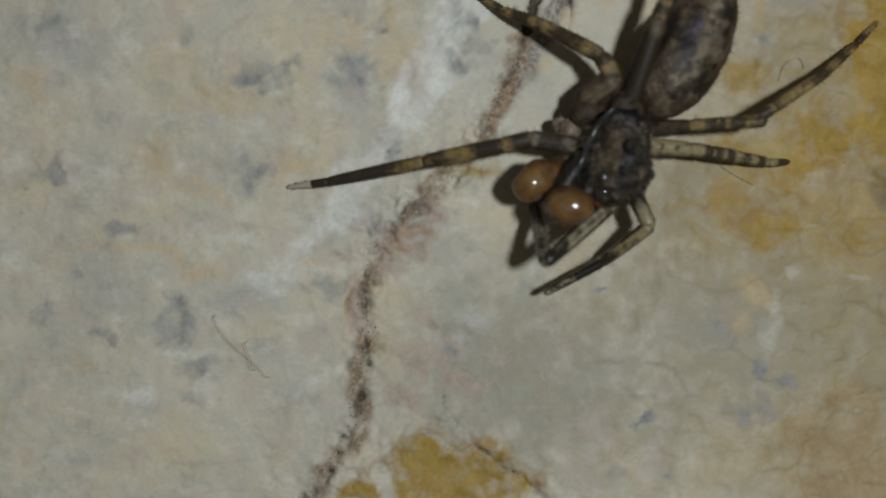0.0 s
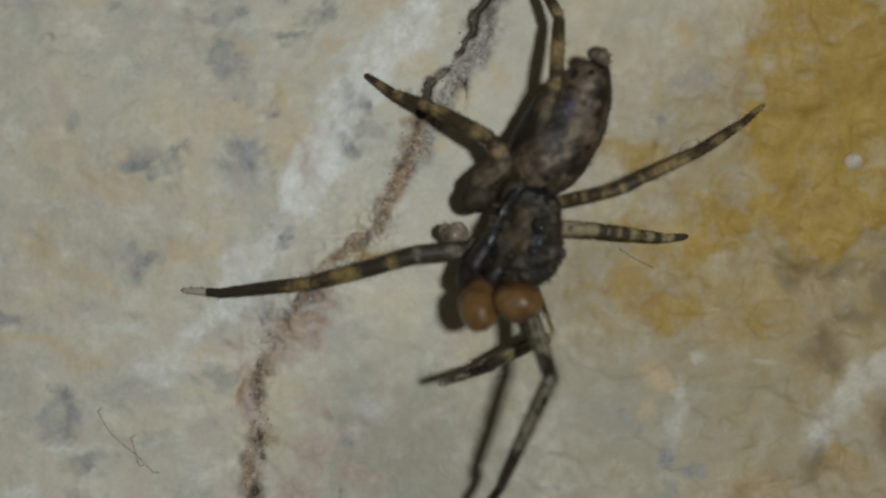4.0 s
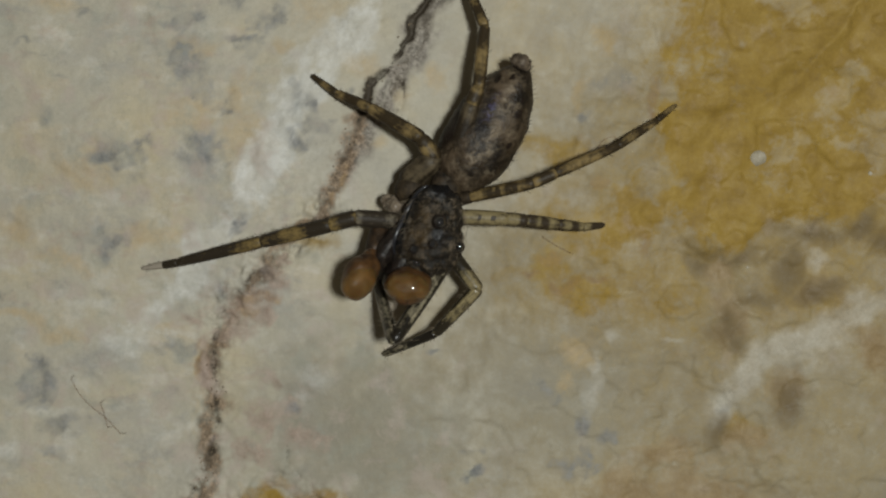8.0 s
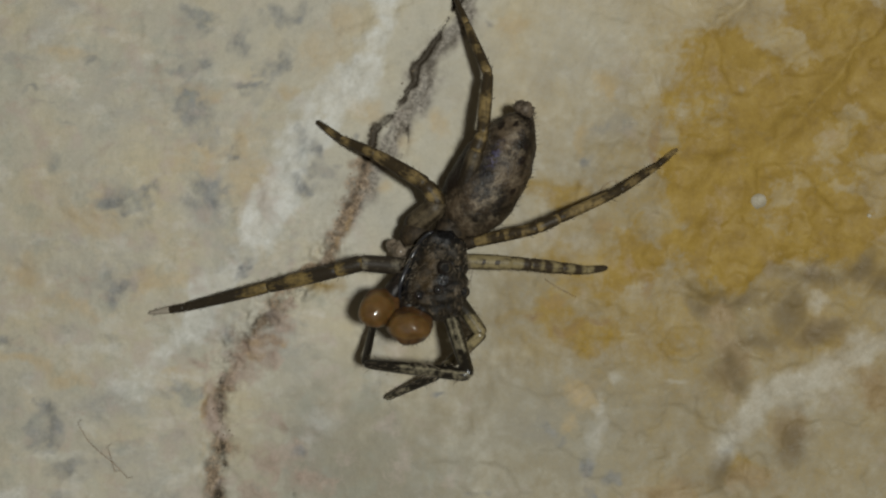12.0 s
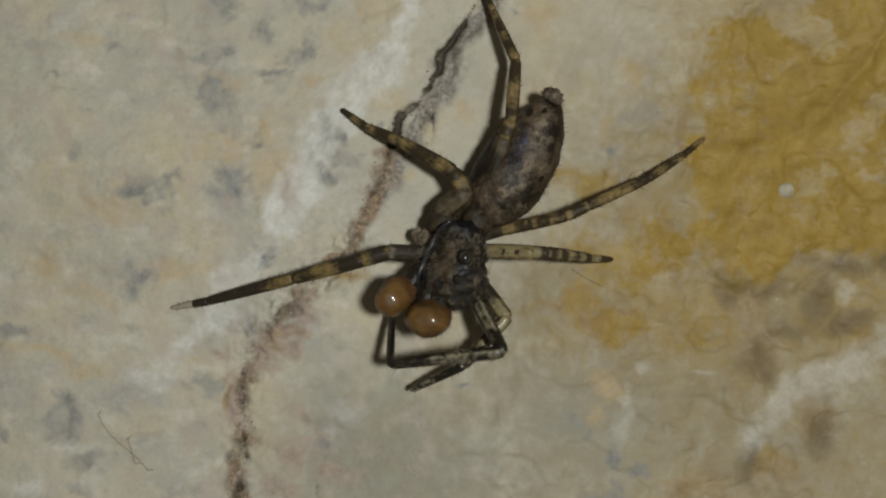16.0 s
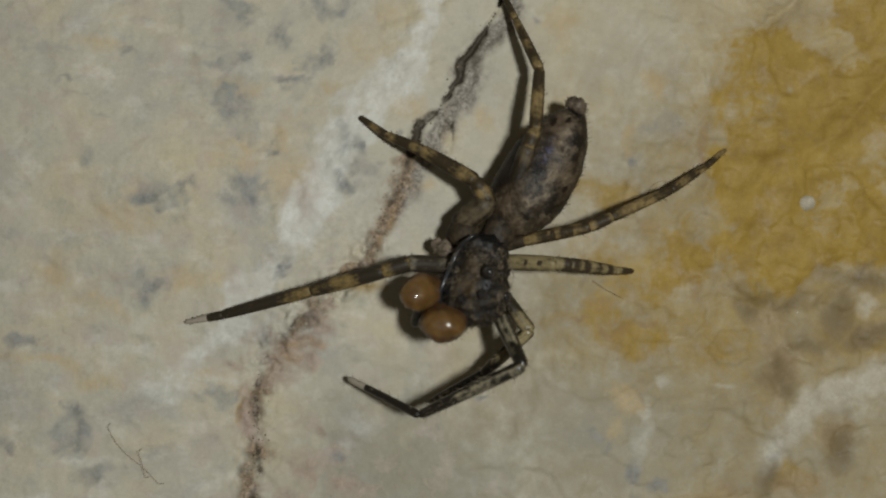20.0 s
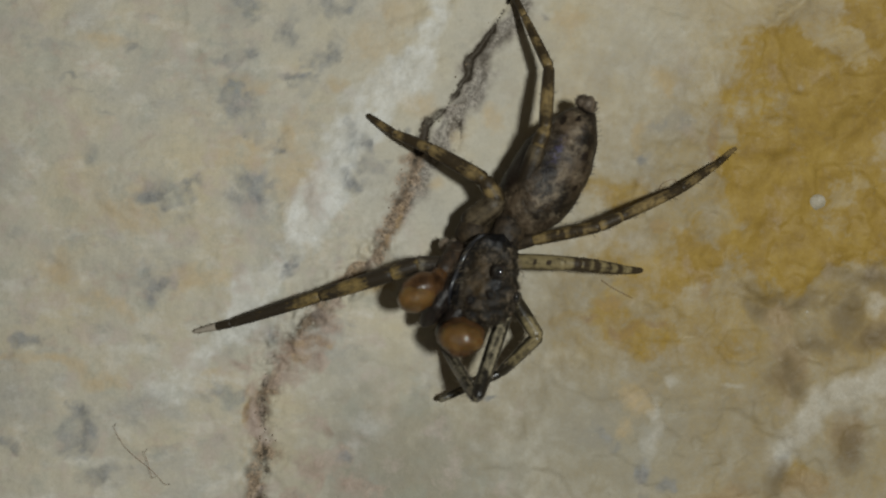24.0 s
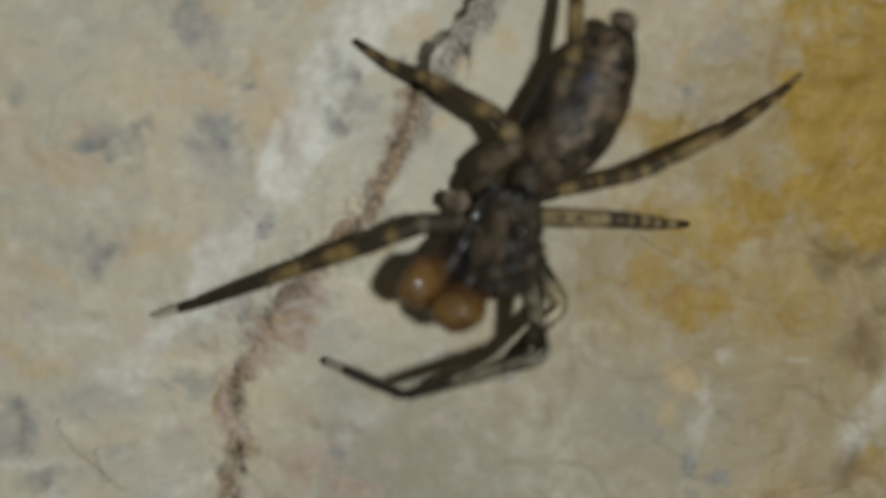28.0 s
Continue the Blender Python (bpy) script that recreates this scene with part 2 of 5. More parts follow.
def abdomen_material():
    m, nt, bsdf = material("mottled_abdomen")
    big, mid, fine = grain(nt, 0.9, 5, 0.65), grain(nt, 2.6, 5, 0.7), grain(nt, 8.0, 3, 0.6)
    col = ramp(nt, big, [(0.38, (0.007, 0.0048, 0.0028)), (0.5, (0.025, 0.0165, 0.009)), (0.62, (0.066, 0.046, 0.028))])
    col = mix(nt, calc(nt, "MULTIPLY", calc(nt, "MULTIPLY", calc(nt, "SUBTRACT", mid, 0.53), 6.0, True), 0.5), col, (0.008, 0.006, 0.005))
    net = calc(nt, "SUBTRACT", 1.0, calc(nt, "MULTIPLY", calc(nt, "ABSOLUTE", calc(nt, "SUBTRACT", grain(nt, 2.2, 2.0, 0.5), 0.5)), 8.0, True), True)
    pale = calc(nt, "MULTIPLY", calc(nt, "MULTIPLY", net, calc(nt, "MULTIPLY", calc(nt, "SUBTRACT", big, 0.36), 4.0, True)), attribute(nt, "fleck"), True)
    col = mix(nt, calc(nt, "MULTIPLY", pale, 0.8), col, (0.27, 0.215, 0.148))
    flake = calc(nt, "MULTIPLY", calc(nt, "SUBTRACT", grain(nt, 1.7, 4, 0.7), 0.565), 12.0, True)
    col = mix(nt, calc(nt, "MULTIPLY", flake, 0.4), col, (0.17, 0.135, 0.09))
    spot = calc(nt, "MULTIPLY", calc(nt, "SUBTRACT", attribute(nt, "spot"), 0.35), 4.0, True)
    col = mix(nt, spot, col, (0.009, 0.005, 0.003))
    # bluish sheen painted into the base colour as a speckled streak
    sheen = calc(nt, "MULTIPLY", calc(nt, "MULTIPLY", attribute(nt, "sheen"), calc(nt, "MULTIPLY", calc(nt, "SUBTRACT", fine, 0.47), 9.0, True)), 0.95)
    col = mix(nt, sheen, col, (0.13, 0.13, 0.36))
    nt.links.new(col, bsdf.inputs["Base Color"])
    bsdf.inputs["Roughness"].default_value = 0.48
    bsdf.inputs["Specular IOR Level"].default_value = 0.25
    bump(nt, bsdf, calc(nt, "ADD", mid, fine), 0.7, 0.06)
    return m


ROCK = rock_material()
LEG = leg_material("banded_leg", (0.2, 0.14, 0.058), (0.028, 0.019, 0.009), 0.18)
LEG_DARK = leg_material("dark_banded_leg", (0.18, 0.125, 0.046), (0.022, 0.016, 0.0095), 0.2)
LEG_PALE = leg_material("pale_speckled_leg", (0.205, 0.162, 0.08), (0.03, 0.021, 0.012), 0.14)
THIGH = leg_material("brown_thigh", (0.095, 0.072, 0.042), (0.016, 0.011, 0.006), 0.4, 0.22, 4.5)
GREY_THIGH = leg_material("grey_ringed_thigh", (0.16, 0.135, 0.095), (0.024, 0.018, 0.012), 0.22, 0.5, 4.0)
LEG_OLIVE = leg_material("olive_second_leg", (0.27, 0.215, 0.11), (0.018, 0.014, 0.008), 0.48, 0.2, 5.0)
LEG_GREY = leg_material("grey_front_leg", (0.36, 0.31, 0.205), (0.010, 0.008, 0.0055), 0.8, 0.11, 4.8)
SKIN = plain_material("dark_rough_skin", (0.004, 0.003, 0.002), (0.04, 0.028, 0.017), 3.0, 0.6, 0.25, 0.1)
CARAPACE = carapace_material()
PALE_SKIN = plain_material("brown_coxa_skin", (0.010, 0.007, 0.004), (0.05, 0.034, 0.018), 3.0, 0.7, 0.2, 0.08)
GREY_SKIN = plain_material("grey_hairy_skin", (0.022, 0.016, 0.011), (0.14, 0.105, 0.072), 2.6, 0.6, 0.3, 0.06)
BLACK = plain_material("black_shell", (0.004, 0.003, 0.0025), (0.018, 0.012, 0.009), 4.0, 0.4, 0.35, 0.1)
HAIR = plain_material("grey_brown_bristle", (0.004, 0.003, 0.002), (0.055, 0.039, 0.023), 2.5, 0.5, 0.4, 0.0)
PALE_HAIR = plain_material("pale_bristle", (0.08, 0.06, 0.038), (0.26, 0.21, 0.145), 1.2, 0.5, 0.4, 0.0)
EYE = plain_material("glossy_eye", (0.004, 0.004, 0.005), (0.012, 0.012, 0.014), 2.0, 0.05, 0.8, 0.0, 1.0)
GLOSS = plain_material("glossy_black_rim", (0.004, 0.004, 0.005), (0.02, 0.02, 0.024), 1.5, 0.3, 0.5, 0.01, 0.15)
PALP_SKIN = plain_material("red_brown_palp_skin", (0.022, 0.01, 0.004), (0.09, 0.043, 0.015), 1.6, 0.34, 0.45, 0.05)
KNOB = plain_material("pale_glassy_hip", (0.06, 0.043, 0.028), (0.25, 0.2, 0.15), 2.2, 0.26, 0.5, 0.04)
RUST = plain_material("rusty_red_skin", (0.03, 0.012, 0.006), (0.1, 0.028, 0.013), 3.0, 0.35, 0.5, 0.03)
STALK = plain_material("dark_brown_shell", (0.006, 0.005, 0.004), (0.045, 0.026, 0.013), 2.2, 0.55, 0.3, 0.05)
AMBER, ABDOMEN = bulb_material(), abdomen_material()
CHALK = plain_material("chalky_mineral", (0.22, 0.19, 0.13), (0.36, 0.32, 0.25), 3.0, 0.7, 0.3, 0.06)
CRUMB = plain_material("dark_crumb", (0.05, 0.036, 0.022), (0.24, 0.18, 0.115), 1.2, 0.8, 0.3, 0.06)
FIBRE = plain_material("rusty_fibre", (0.1, 0.05, 0.025), (0.2, 0.11, 0.05), 2.0, 0.5, 0.4, 0.0)


# ---- rock face ----
TABLES = {}


def lattice(x, z, size, seed):
    """Smooth random field of that cell size, -1 to 1."""
    if seed not in TABLES:
        TABLES[seed] = np.random.RandomState(seed).rand(256, 256) * 2 - 1
    table = TABLES[seed]
    u, v = x / size, z / size
    i, j = np.floor(u).astype(int), np.floor(v).astype(int)
    a, b = u - i, v - j
    a, b = a * a * (3 - 2 * a), b * b * (3 - 2 * b)
    p = lambda k, l: table[(i + k) % 256, (j + l) % 256]
    return (p(0, 0) * (1 - a) + p(1, 0) * a) * (1 - b) + (p(0, 1) * (1 - a) + p(1, 1) * a) * b


def layers(x, z, size, seed, count=4, fall=0.5):
    return sum(lattice(x, z, size / 2 ** k, seed + k) * fall ** k for k in range(count))


def spread(x, z, places):
    """The strongest of a set of soft oval patches (x, z, half width, half height)."""
    best = np.zeros_like(x)
    for px, pz, rx, rz in places:
        d = ((x - px) / rx) ** 2 + ((z - pz) / rz) ** 2
        best = np.maximum(best, np.exp(-0.8 * d ** 1.3))
    return best


def blots(x, z, places, edge=1.0, seed=201, torn=0.4):
    """The strongest of a set of ragged stains (x, z, half width, half height)."""
    best = np.zeros_like(x)
    rag = torn * layers(x, z, 1.1, seed, 5, 0.65)
    for px, pz, rx, rz in places:
        d = np.hypot((x - px) / rx, (z - pz) / rz) + rag
        best = np.maximum(best, np.clip((1.1 + 0.4 * edge - d) / edge, 0, 1))
    return best * best * (3 - 2 * best)


def beside(x, z, way, reach):
    """1 just left of a line of points, seen along it, fading over the reach; 0 on its right."""
    gap = far_from(x, z, way)
    best, side = np.full_like(x, 1e9), np.zeros_like(x)
    for (ax, az), (bx, bz) in zip(way, way[1:]):
        ux, uz = bx - ax, bz - az
        k = np.clip(((x - ax) * ux + (z - az) * uz) / (ux * ux + uz * uz), 0, 1)
        d = np.hypot(x - ax - k * ux, z - az - k * uz)
        near = d < best
        side[near] = (ux * (z - az) - uz * (x - ax))[near] / math.hypot(ux, uz)
        best = np.minimum(best, d)
    return np.clip(0.5 + side / 0.45, 0, 1) * np.exp(-(gap / reach) ** 2)


def far_from(x, z, way):
    """The distance to a line of points."""
    best = np.full_like(x, 1e9)
    for (ax, az), (bx, bz) in zip(way, way[1:]):
        ux, uz = bx - ax, bz - az
        s = np.clip(((x - ax) * ux + (z - az) * uz) / (ux * ux + uz * uz), 0, 1)
        best = np.minimum(best, np.hypot(x - ax - s * ux, z - az - s * uz))
    return best


BLUE_UPPER = [
    (-10.2, 9.4, 0.6, 0.4), (-10.4, 9.9, 0.3, 0.3), (-7.9, 9.3, 0.5, 0.5), (-8.4, 8.5, 0.3, 0.4), (-8.2, 6.8, 0.6, 0.3),
    (-7.7, 6.2, 0.4, 0.3), (-10.4, 5.8, 0.8, 0.6), (-10.1, 4.8, 1, 0.4), (-9.1, 5, 0.2, 0.2), (-8.4, 3.9, 0.5, 0.4), (-15.4, 5.2, 0.4, 0.1),
    (-17.1, 6.7, 0.3, 0.1), (-14.5, 8, 0.3, 0.2), (-10.4, 7.6, 0.9, 0.3), (-6.5, 9.9, 0.7, 0.3), (-16.5, 6.2, 0.5, 0.1),
    (-12.3, 4.9, 0.3, 0.2), (-7.2, 7.8, 0.5, 0.7)]
BLUE_LEFT = [
    (-9.4, 2.5, 0.7, 0.5), (-10.6, 2, 0.5, 0.4), (-12.8, 2.4, 0.6, 0.4), (-11.5, 2.8, 0.3, 0.4), (-13.1, 1.9, 0.2, 0.2),
    (-14.4, -0.7, 0.6, 0.4), (-13.8, -1.5, 0.5, 0.4), (-18, -3.5, 0.4, 0.3), (-16.4, -6.7, 0.6, 0.5), (-15.6, -8.8, 0.6, 0.3),
    (-10.7, -5.9, 0.5, 0.3), (-16.3, 3.6, 0.3, 0.1), (-21.1, 4, 0.5, 0.3), (-16, 3.7, 0.3, 0.2), (-18.1, -3.4, 0.5, 0.3),
    (-20.4, -5.2, 0.3, 0.3), (-21.8, -6.7, 0.3, 0.3)]
BLUE_LOWER = [
    (-16.4, -6.9, 0.5, 0.6), (-19, -7.8, 0.4, 0.4), (-16.2, -10.2, 0.4, 0.3), (-20.8, -1.6, 0.3, 0.6), (-22.2, -1.8, 0.3, 0.3),
    (-19, 0.1, 0.5, 0.3), (-16, -9.1, 0.5, 0.3), (-10.3, -5.9, 0.5, 0.3), (3.7, -7.3, 0.5, 0.4), (1.2, -10.7, 0.4, 0.2),
    (0.1, -13.1, 0.4, 0.3), (2.1, -12.8, 0.4, 0.4), (5.3, -10.8, 1, 0.5), (-0.4, -5.9, 0.3, 0.1), (-6.4, -8.2, 0.3, 0.2),
    (6.1, -9.9, 0.3, 0.3)]
BLUE_BAND = [
    (-5.6, 4.3, 0.5, 0.4), (-5.8, 5.1, 0.2, 0.5), (-5.1, 3.3, 0.7, 0.3), (-6, 2.7, 0.6, 0.3), (-4.3, 3.6, 0.3, 0.2), (-3.9, 4.9, 0.2, 0.2),
    (-1.3, 8, 0.2, 0.2), (-3.3, 4.5, 0.3, 0.2), (3.9, -7.5, 0.6, 0.6), (6, -8.9, 0.4, 0.4), (6.9, -9.4, 0.3, 0.3), (1.1, -9.6, 0.3, 0.2),
    (6.9, 4.8, 0.6, 0.4), (6, 3.7, 0.3, 0.2), (1.7, 9.1, 0.2, 0.2), (-8.4, -0.7, 0.3, 0.5), (-9.2, -3.3, 0.3, 0.6), (11.7, -8, 0.5, 0.2)]
TAN_UPPER = [
    (-9.5, 4.2, 1.3, 0.3), (-14.6, 1.7, 1.3, 0.6), (-13.6, 2.6, 0.7, 0.3), (-9.4, 6.4, 1.1, 0.3), (-6.1, 6.3, 0.6, 0.2),
    (-7.7, 2.8, 0.9, 0.7), (-5.1, 8.1, 0.9, 1), (-9.5, 3.5, 1.2, 0.4), (-3.3, 6, 0.6, 0.5), (-1.5, 4.9, 0.4, 0.7), (-12.2, -1, 1.2, 0.5),
    (-15.2, -2.2, 1.2, 0.4), (6.5, 6.4, 0.4, 0.8), (5.8, 4.6, 0.3, 0.6), (-0.3, 5.3, 0.4, 0.6), (2.8, 9.3, 0.6, 0.6), (-7.9, 4.6, 0.5, 0.9),
    (-4.2, 9, 0.5, 0.7)]
TAN_LOWER = [
    (5.5, -5.6, 0.6, 0.6), (-2.8, 2.5, 0.6, 0.3), (-15.3, 8.3, 0.7, 0.3), (-16.8, -4.6, 1.6, 0.3), (-11.2, -4.9, 0.9, 0.2),
    (-14.5, 1.6, 1.3, 0.7), (-17.3, -0.7, 0.5, 0.8), (-15.2, -5, 1.1, 0.3), (-9.8, -6.4, 0.3, 0.6), (-10, -8.6, 0.2, 0.6),
    (-20.4, -8.7, 0.9, 0.5), (5, -6.9, 0.3, 0.4), (-21.7, 1.8, 0.8, 0.5), (-19.3, -4.3, 1.1, 0.2)]
WHITE_FLECKS = [
    (-15.6, -3.6, 1.1, 0.2), (-14.2, -3.9, 0.5, 0.2), (-11.7, -5.6, 0.6, 0.3), (-1, 9, 0.5, 0.4), (-1.9, 9.7, 0.5, 0.5),
    (-10.5, -2.6, 0.8, 0.4), (-11.3, -3.5, 0.8, 0.3), (-8.4, -1.3, 0.5, 0.3), (-5.6, 1.1, 1.4, 0.8), (-6.5, 1.5, 0.9, 0.4),
    (-5.3, 2, 0.7, 0.5), (-7, 3.5, 0.2, 0.3), (-5, -7.1, 0.4, 0.2), (-10.5, 1.2, 0.5, 0.3), (1.6, 9.4, 0.6, 0.2), (-7.7, -5.1, 0.5, 0.3)]
WHITE_LOWER = [
    (14.3, -5.9, 1.3, 0.4), (15.8, -5.2, 0.8, 0.3), (13, -6.6, 0.8, 0.3), (11.6, -7.5, 0.7, 0.2), (15, -2.3, 0.6, 0.3), (6, -6.3, 0.2, 0.7),
    (6.9, -4.9, 0.2, 0.3), (9.7, -5.4, 0.6, 0.1), (-14.4, -3.9, 1.1, 0.3), (-16.1, -8.2, 1.3, 0.3), (-18.1, -9.7, 1.1, 0.4),
    (-15.7, -9.9, 0.5, 0.5), (-12.2, -5, 0.7, 0.5), (-5.1, -6.8, 0.6, 0.3), (-6, -7.5, 0.4, 0.2), (6.1, -7.3, 0.3, 1.1),
    (-22.6, -0.9, 0.6, 0.4)]
YELLOW = [
    (16.5, 9.1, 3.5, 1.7), (13.6, 5.3, 4.5, 4.3), (11.6, 7.3, 2.4, 2.2), (11.7, 2.7, 2.9, 2.8), (11, 0.4, 3.2, 2.7), (15.9, 1.1, 3.2, 1.9), (8, -0.5, 1.6, 1.6), (17.9, 6.9, 2.8, 3.5)]
YELLOW_POCKET = [(-6.2, -13.5, 2.3, 1.6), (-7.4, -12.4, 1.1, 0.8), (-4.1, -13.5, 1.3, 0.6), (-9.4, -13.7, 0.8, 0.4)]
YELLOW_FAINT = [
    (6.4, -0.7, 2.8, 1.7), (4.1, -2.6, 1.6, 1), (5.7, -3.3, 2.1, 0.7), (-4.9, -1.3, 0.9, 0.4), (1.8, 2.7, 0.9, 0.9), (4.7, 2.5, 1.4, 0.9),
    (9.7, -4, 2.1, 0.8), (12.7, -9.1, 1.4, 0.7)]
UMBER = [
    (9.9, -13.2, 3.2, 2.6), (7.9, -11.4, 1.1, 0.9), (9.2, -9.9, 1.3, 0.6), (11.8, -4.5, 0.8, 1), (11.3, -2.6, 0.6, 0.7),
    (12.9, -9.4, 0.9, 0.7), (14.1, -7.5, 0.6, 0.7), (17.6, -5.6, 0.9, 0.8), (15.2, -3.3, 0.7, 0.6)]
RUST_SPOTS = [
    (6.3, -2.9, 0.6, 0.1), (5, -3.3, 0.6, 0.2), (4.1, -2.2, 0.5, 0.2), (8.5, 4.3, 0.2, 1.2), (-4.1, 1.1, 0.2, 0.6), (-4.5, 0.2, 0.2, 0.4),
    (8.3, -1.7, 0.3, 0.6), (-7.6, -3.5, 0.6, 0.2), (-8, -4, 0.5, 0.3), (-10, -5.6, 0.3, 0.4), (-9.8, -6.5, 0.2, 0.7), (3.4, -2.8, 0.4, 0.2),
    (6.5, 1.3, 0.3, 0.2)]
BROWN = [
    (10.8, -1.7, 0.8, 0.5), (10.5, -2.3, 0.5, 0.6), (12.2, -2.1, 0.8, 0.4), (14.1, -2.5, 0.6, 0.8), (15, -1.2, 1.4, 0.5), (16.8, -0.7, 1.3, 0.5), (18, -1.2, 0.7, 0.6),
    (15.2, -3.3, 0.9, 0.5), (11.6, -4.6, 0.8, 0.9), (12, -5.6, 0.6, 0.6), (13, -3.5, 0.9, 0.6), (14.2, -7.7, 0.6, 0.7), (11.5, -9.1, 0.5, 0.9)]
PINK = [
    (-8, -3.6, 0.8, 0.4), (-8.7, -4.2, 0.6, 0.4), (-7.3, -4.2, 0.5, 0.3), (-9.3, -4.9, 0.4, 0.4), (-9.8, -5.6, 0.3, 0.4),
    (-6.1, -2.2, 0.5, 0.1), (-7, -2.6, 0.4, 0.3), (-9.4, -6.8, 0.4, 0.7), (-6.6, -8.2, 0.6, 0.6), (-5.7, -9.3, 0.6, 0.5),
    (-10.5, -4.4, 0.3, 0.2), (-7.5, -8.6, 0.8, 0.6), (-8.1, -10.4, 0.9, 0.5), (-6.8, -6.9, 0.6, 0.5), (-8.4, -4.5, 0.6, 0.4)]
# duller rock, mostly lower right, that also darkens the colour for light fall-off
DUN_FALLOFF = [(6, -7, 7, 5), (13, -8, 8, 7), (14, -3.5, 8, 5), (12, -4, 5, 3), (4, -2.5, 4, 2.5), (20, -12, 9, 9), (-3, -9, 5, 4), (9, 2, 5, 4), (11.9, -2.4, 3.5, 1.6), (14.9, -2.9, 1.9, 2.1), (10.2, -3.6, 2.6, 1.4), (5.6, -2.9, 2.5, 1.1)]
WHITE_BAND = [(-2.12, 10.8), (-2.53, 9.43), (-2.93, 8.28), (-3.63, 7.13), (-4.55, 6.26), (-5.41, 5.41), (-5.95, 4.33), (-6.35, 2.99), (-7.05, 1.89), (-7.94, 0.92)]
WHITE_TRAIL = [(-7.94, 0.92), (-8.29, -0.47), (-9.23, -1.17), (-10.51, -2.56), (-11.57, -3.84), (-12.74, -5.35)]
PALE_STREAK = [(17.31, -4.01), (16.39, -4.7), (15.0, -5.52), (13.62, -6.05), (12.46, -6.91), (11.54, -8.07)]
VEIN_EDGE = [(0.41, 8.96), (0.14, 8.32), (-0.47, 7.77), (-0.93, 6.71), (-1.3, 6.07), (-1.81, 5.84), (-1.53, 5.1), (-1.63, 4.32), (-2.14, 3.63)]
POCKET_EDGE = [(-9.43, -13.21), (-8.13, -12.11), (-6.51, -11.06), (-5.97, -11.56), (-4.88, -12.11), (-3.69, -12.65), (-2.49, -13.42)]
RUST_LINE = [(-4.81, 0.21), (-5.16, -0.29), (-5.98, -1.36), (-6.8, -1.87), (-7.45, -2.61), (-7.97, -3.26)]
# shelves in the rock: the side to the left of each way stands out
SHELVES = [
    [(4.68, 5.73), (5.02, 7.0), (6.17, 8.3), (7.14, 9.13), (9.16, 9.58), (11.7, 9.3)],
    [(7.8, 2.73), (8.49, 4.3), (8.71, 5.95), (8.98, 8.02)],
    [(17.94, 5.59), (15.17, 5.71), (13.79, 5.37), (11.72, 4.34)],
    [(10.35, -1.56), (11.74, -2.14), (13.13, -2.03), (14.52, -1.1), (18.17, -0.53)],
    [(-10.3, -13.43), (-8.35, -12.11), (-6.62, -11.06), (-5.97, -11.49), (-4.23, -12.15), (-2.49, -13.46)]]
GREY_VEIN = [(0.73, 9.78), (0.15, 8.52), (-0.66, 7.27), (-1.12, 6.24), (-1.59, 5.21), (-2.05, 4.29), (-3.21, 2.8), (-3.97, 1.54)]
CRACK_TOP = [(1.19, 11.15), (0.38, 10.12), (-0.31, 8.87), (-0.89, 7.84), (-1.58, 6.7), (-1.93, 5.9), (-2.74, 4.98), (-3.2, 4.07)]
CRACK_MID = [(-3.2, 4.07), (-3.55, 2.8), (-4.25, 1.2), (-4.72, 0.28)]
CRACK_FAINT = [(-4.72, 0.28), (-5.18, -0.65), (-6.58, -2.03), (-7.97, -3.3), (-8.9, -4.22)]
CRACK_LOW = [
    [(-8.96, -4.63), (-9.32, -6.46), (-9.21, -7.76), (-9.43, -9.93), (-9.69, -11.13), (-10.52, -12.77), (-11.6, -14.2)]]
CRACK_FINE = [
    [(-6.3, -9.92), (-5.97, -11.01), (-4.88, -12), (-3.36, -12.98), (-1.94, -14.08)],
    [(-0.66, 7.61), (-0.36, 8.41), (0.38, 9.21)],
    [(-1.93, 5.78), (-1.38, 5.21), (-1.59, 4.41), (-2.17, 3.61)]]


def crack_depth(x, z):
    """How far into the crack a place lies, 0 to 1."""
    wx, wz = x + 0.22 * layers(x, z, 1.1, 5, 3), z + 0.22 * layers(x, z, 1.1, 9, 3)
    wide = np.clip(1 + 1.3 * layers(x, z, 0.8, 71, 4, 0.6), 0.12, 2.4)
    deep = np.exp(-(far_from(wx, wz, CRACK_TOP) / (0.085 * wide)) ** 2)
    deep = np.maximum(deep, 0.26 * np.exp(-(far_from(wx, wz, CRACK_MID) / (0.15 * wide)) ** 2))
    deep = np.maximum(deep, 0.2 * np.exp(-(far_from(wx, wz, CRACK_FAINT) / (0.2 * wide)) ** 2))
    deep = np.maximum(deep, 0.26 * np.exp(-(far_from(wx, wz, VEIN_EDGE) / (0.12 * wide)) ** 2))
    deep = np.maximum(deep, 0.2 * np.exp(-(far_from(wx, wz, RUST_LINE) / (0.1 * wide)) ** 2))
    for way in CRACK_LOW:
        deep = np.maximum(deep, 0.34 * np.exp(-(far_from(wx, wz, way) / (0.15 * wide)) ** 2))
    for way in CRACK_FINE:
        deep = np.maximum(deep, 0.26 * np.exp(-(far_from(wx, wz, way) / (0.06 * wide)) ** 2))
    return np.clip(deep, 0, 1)


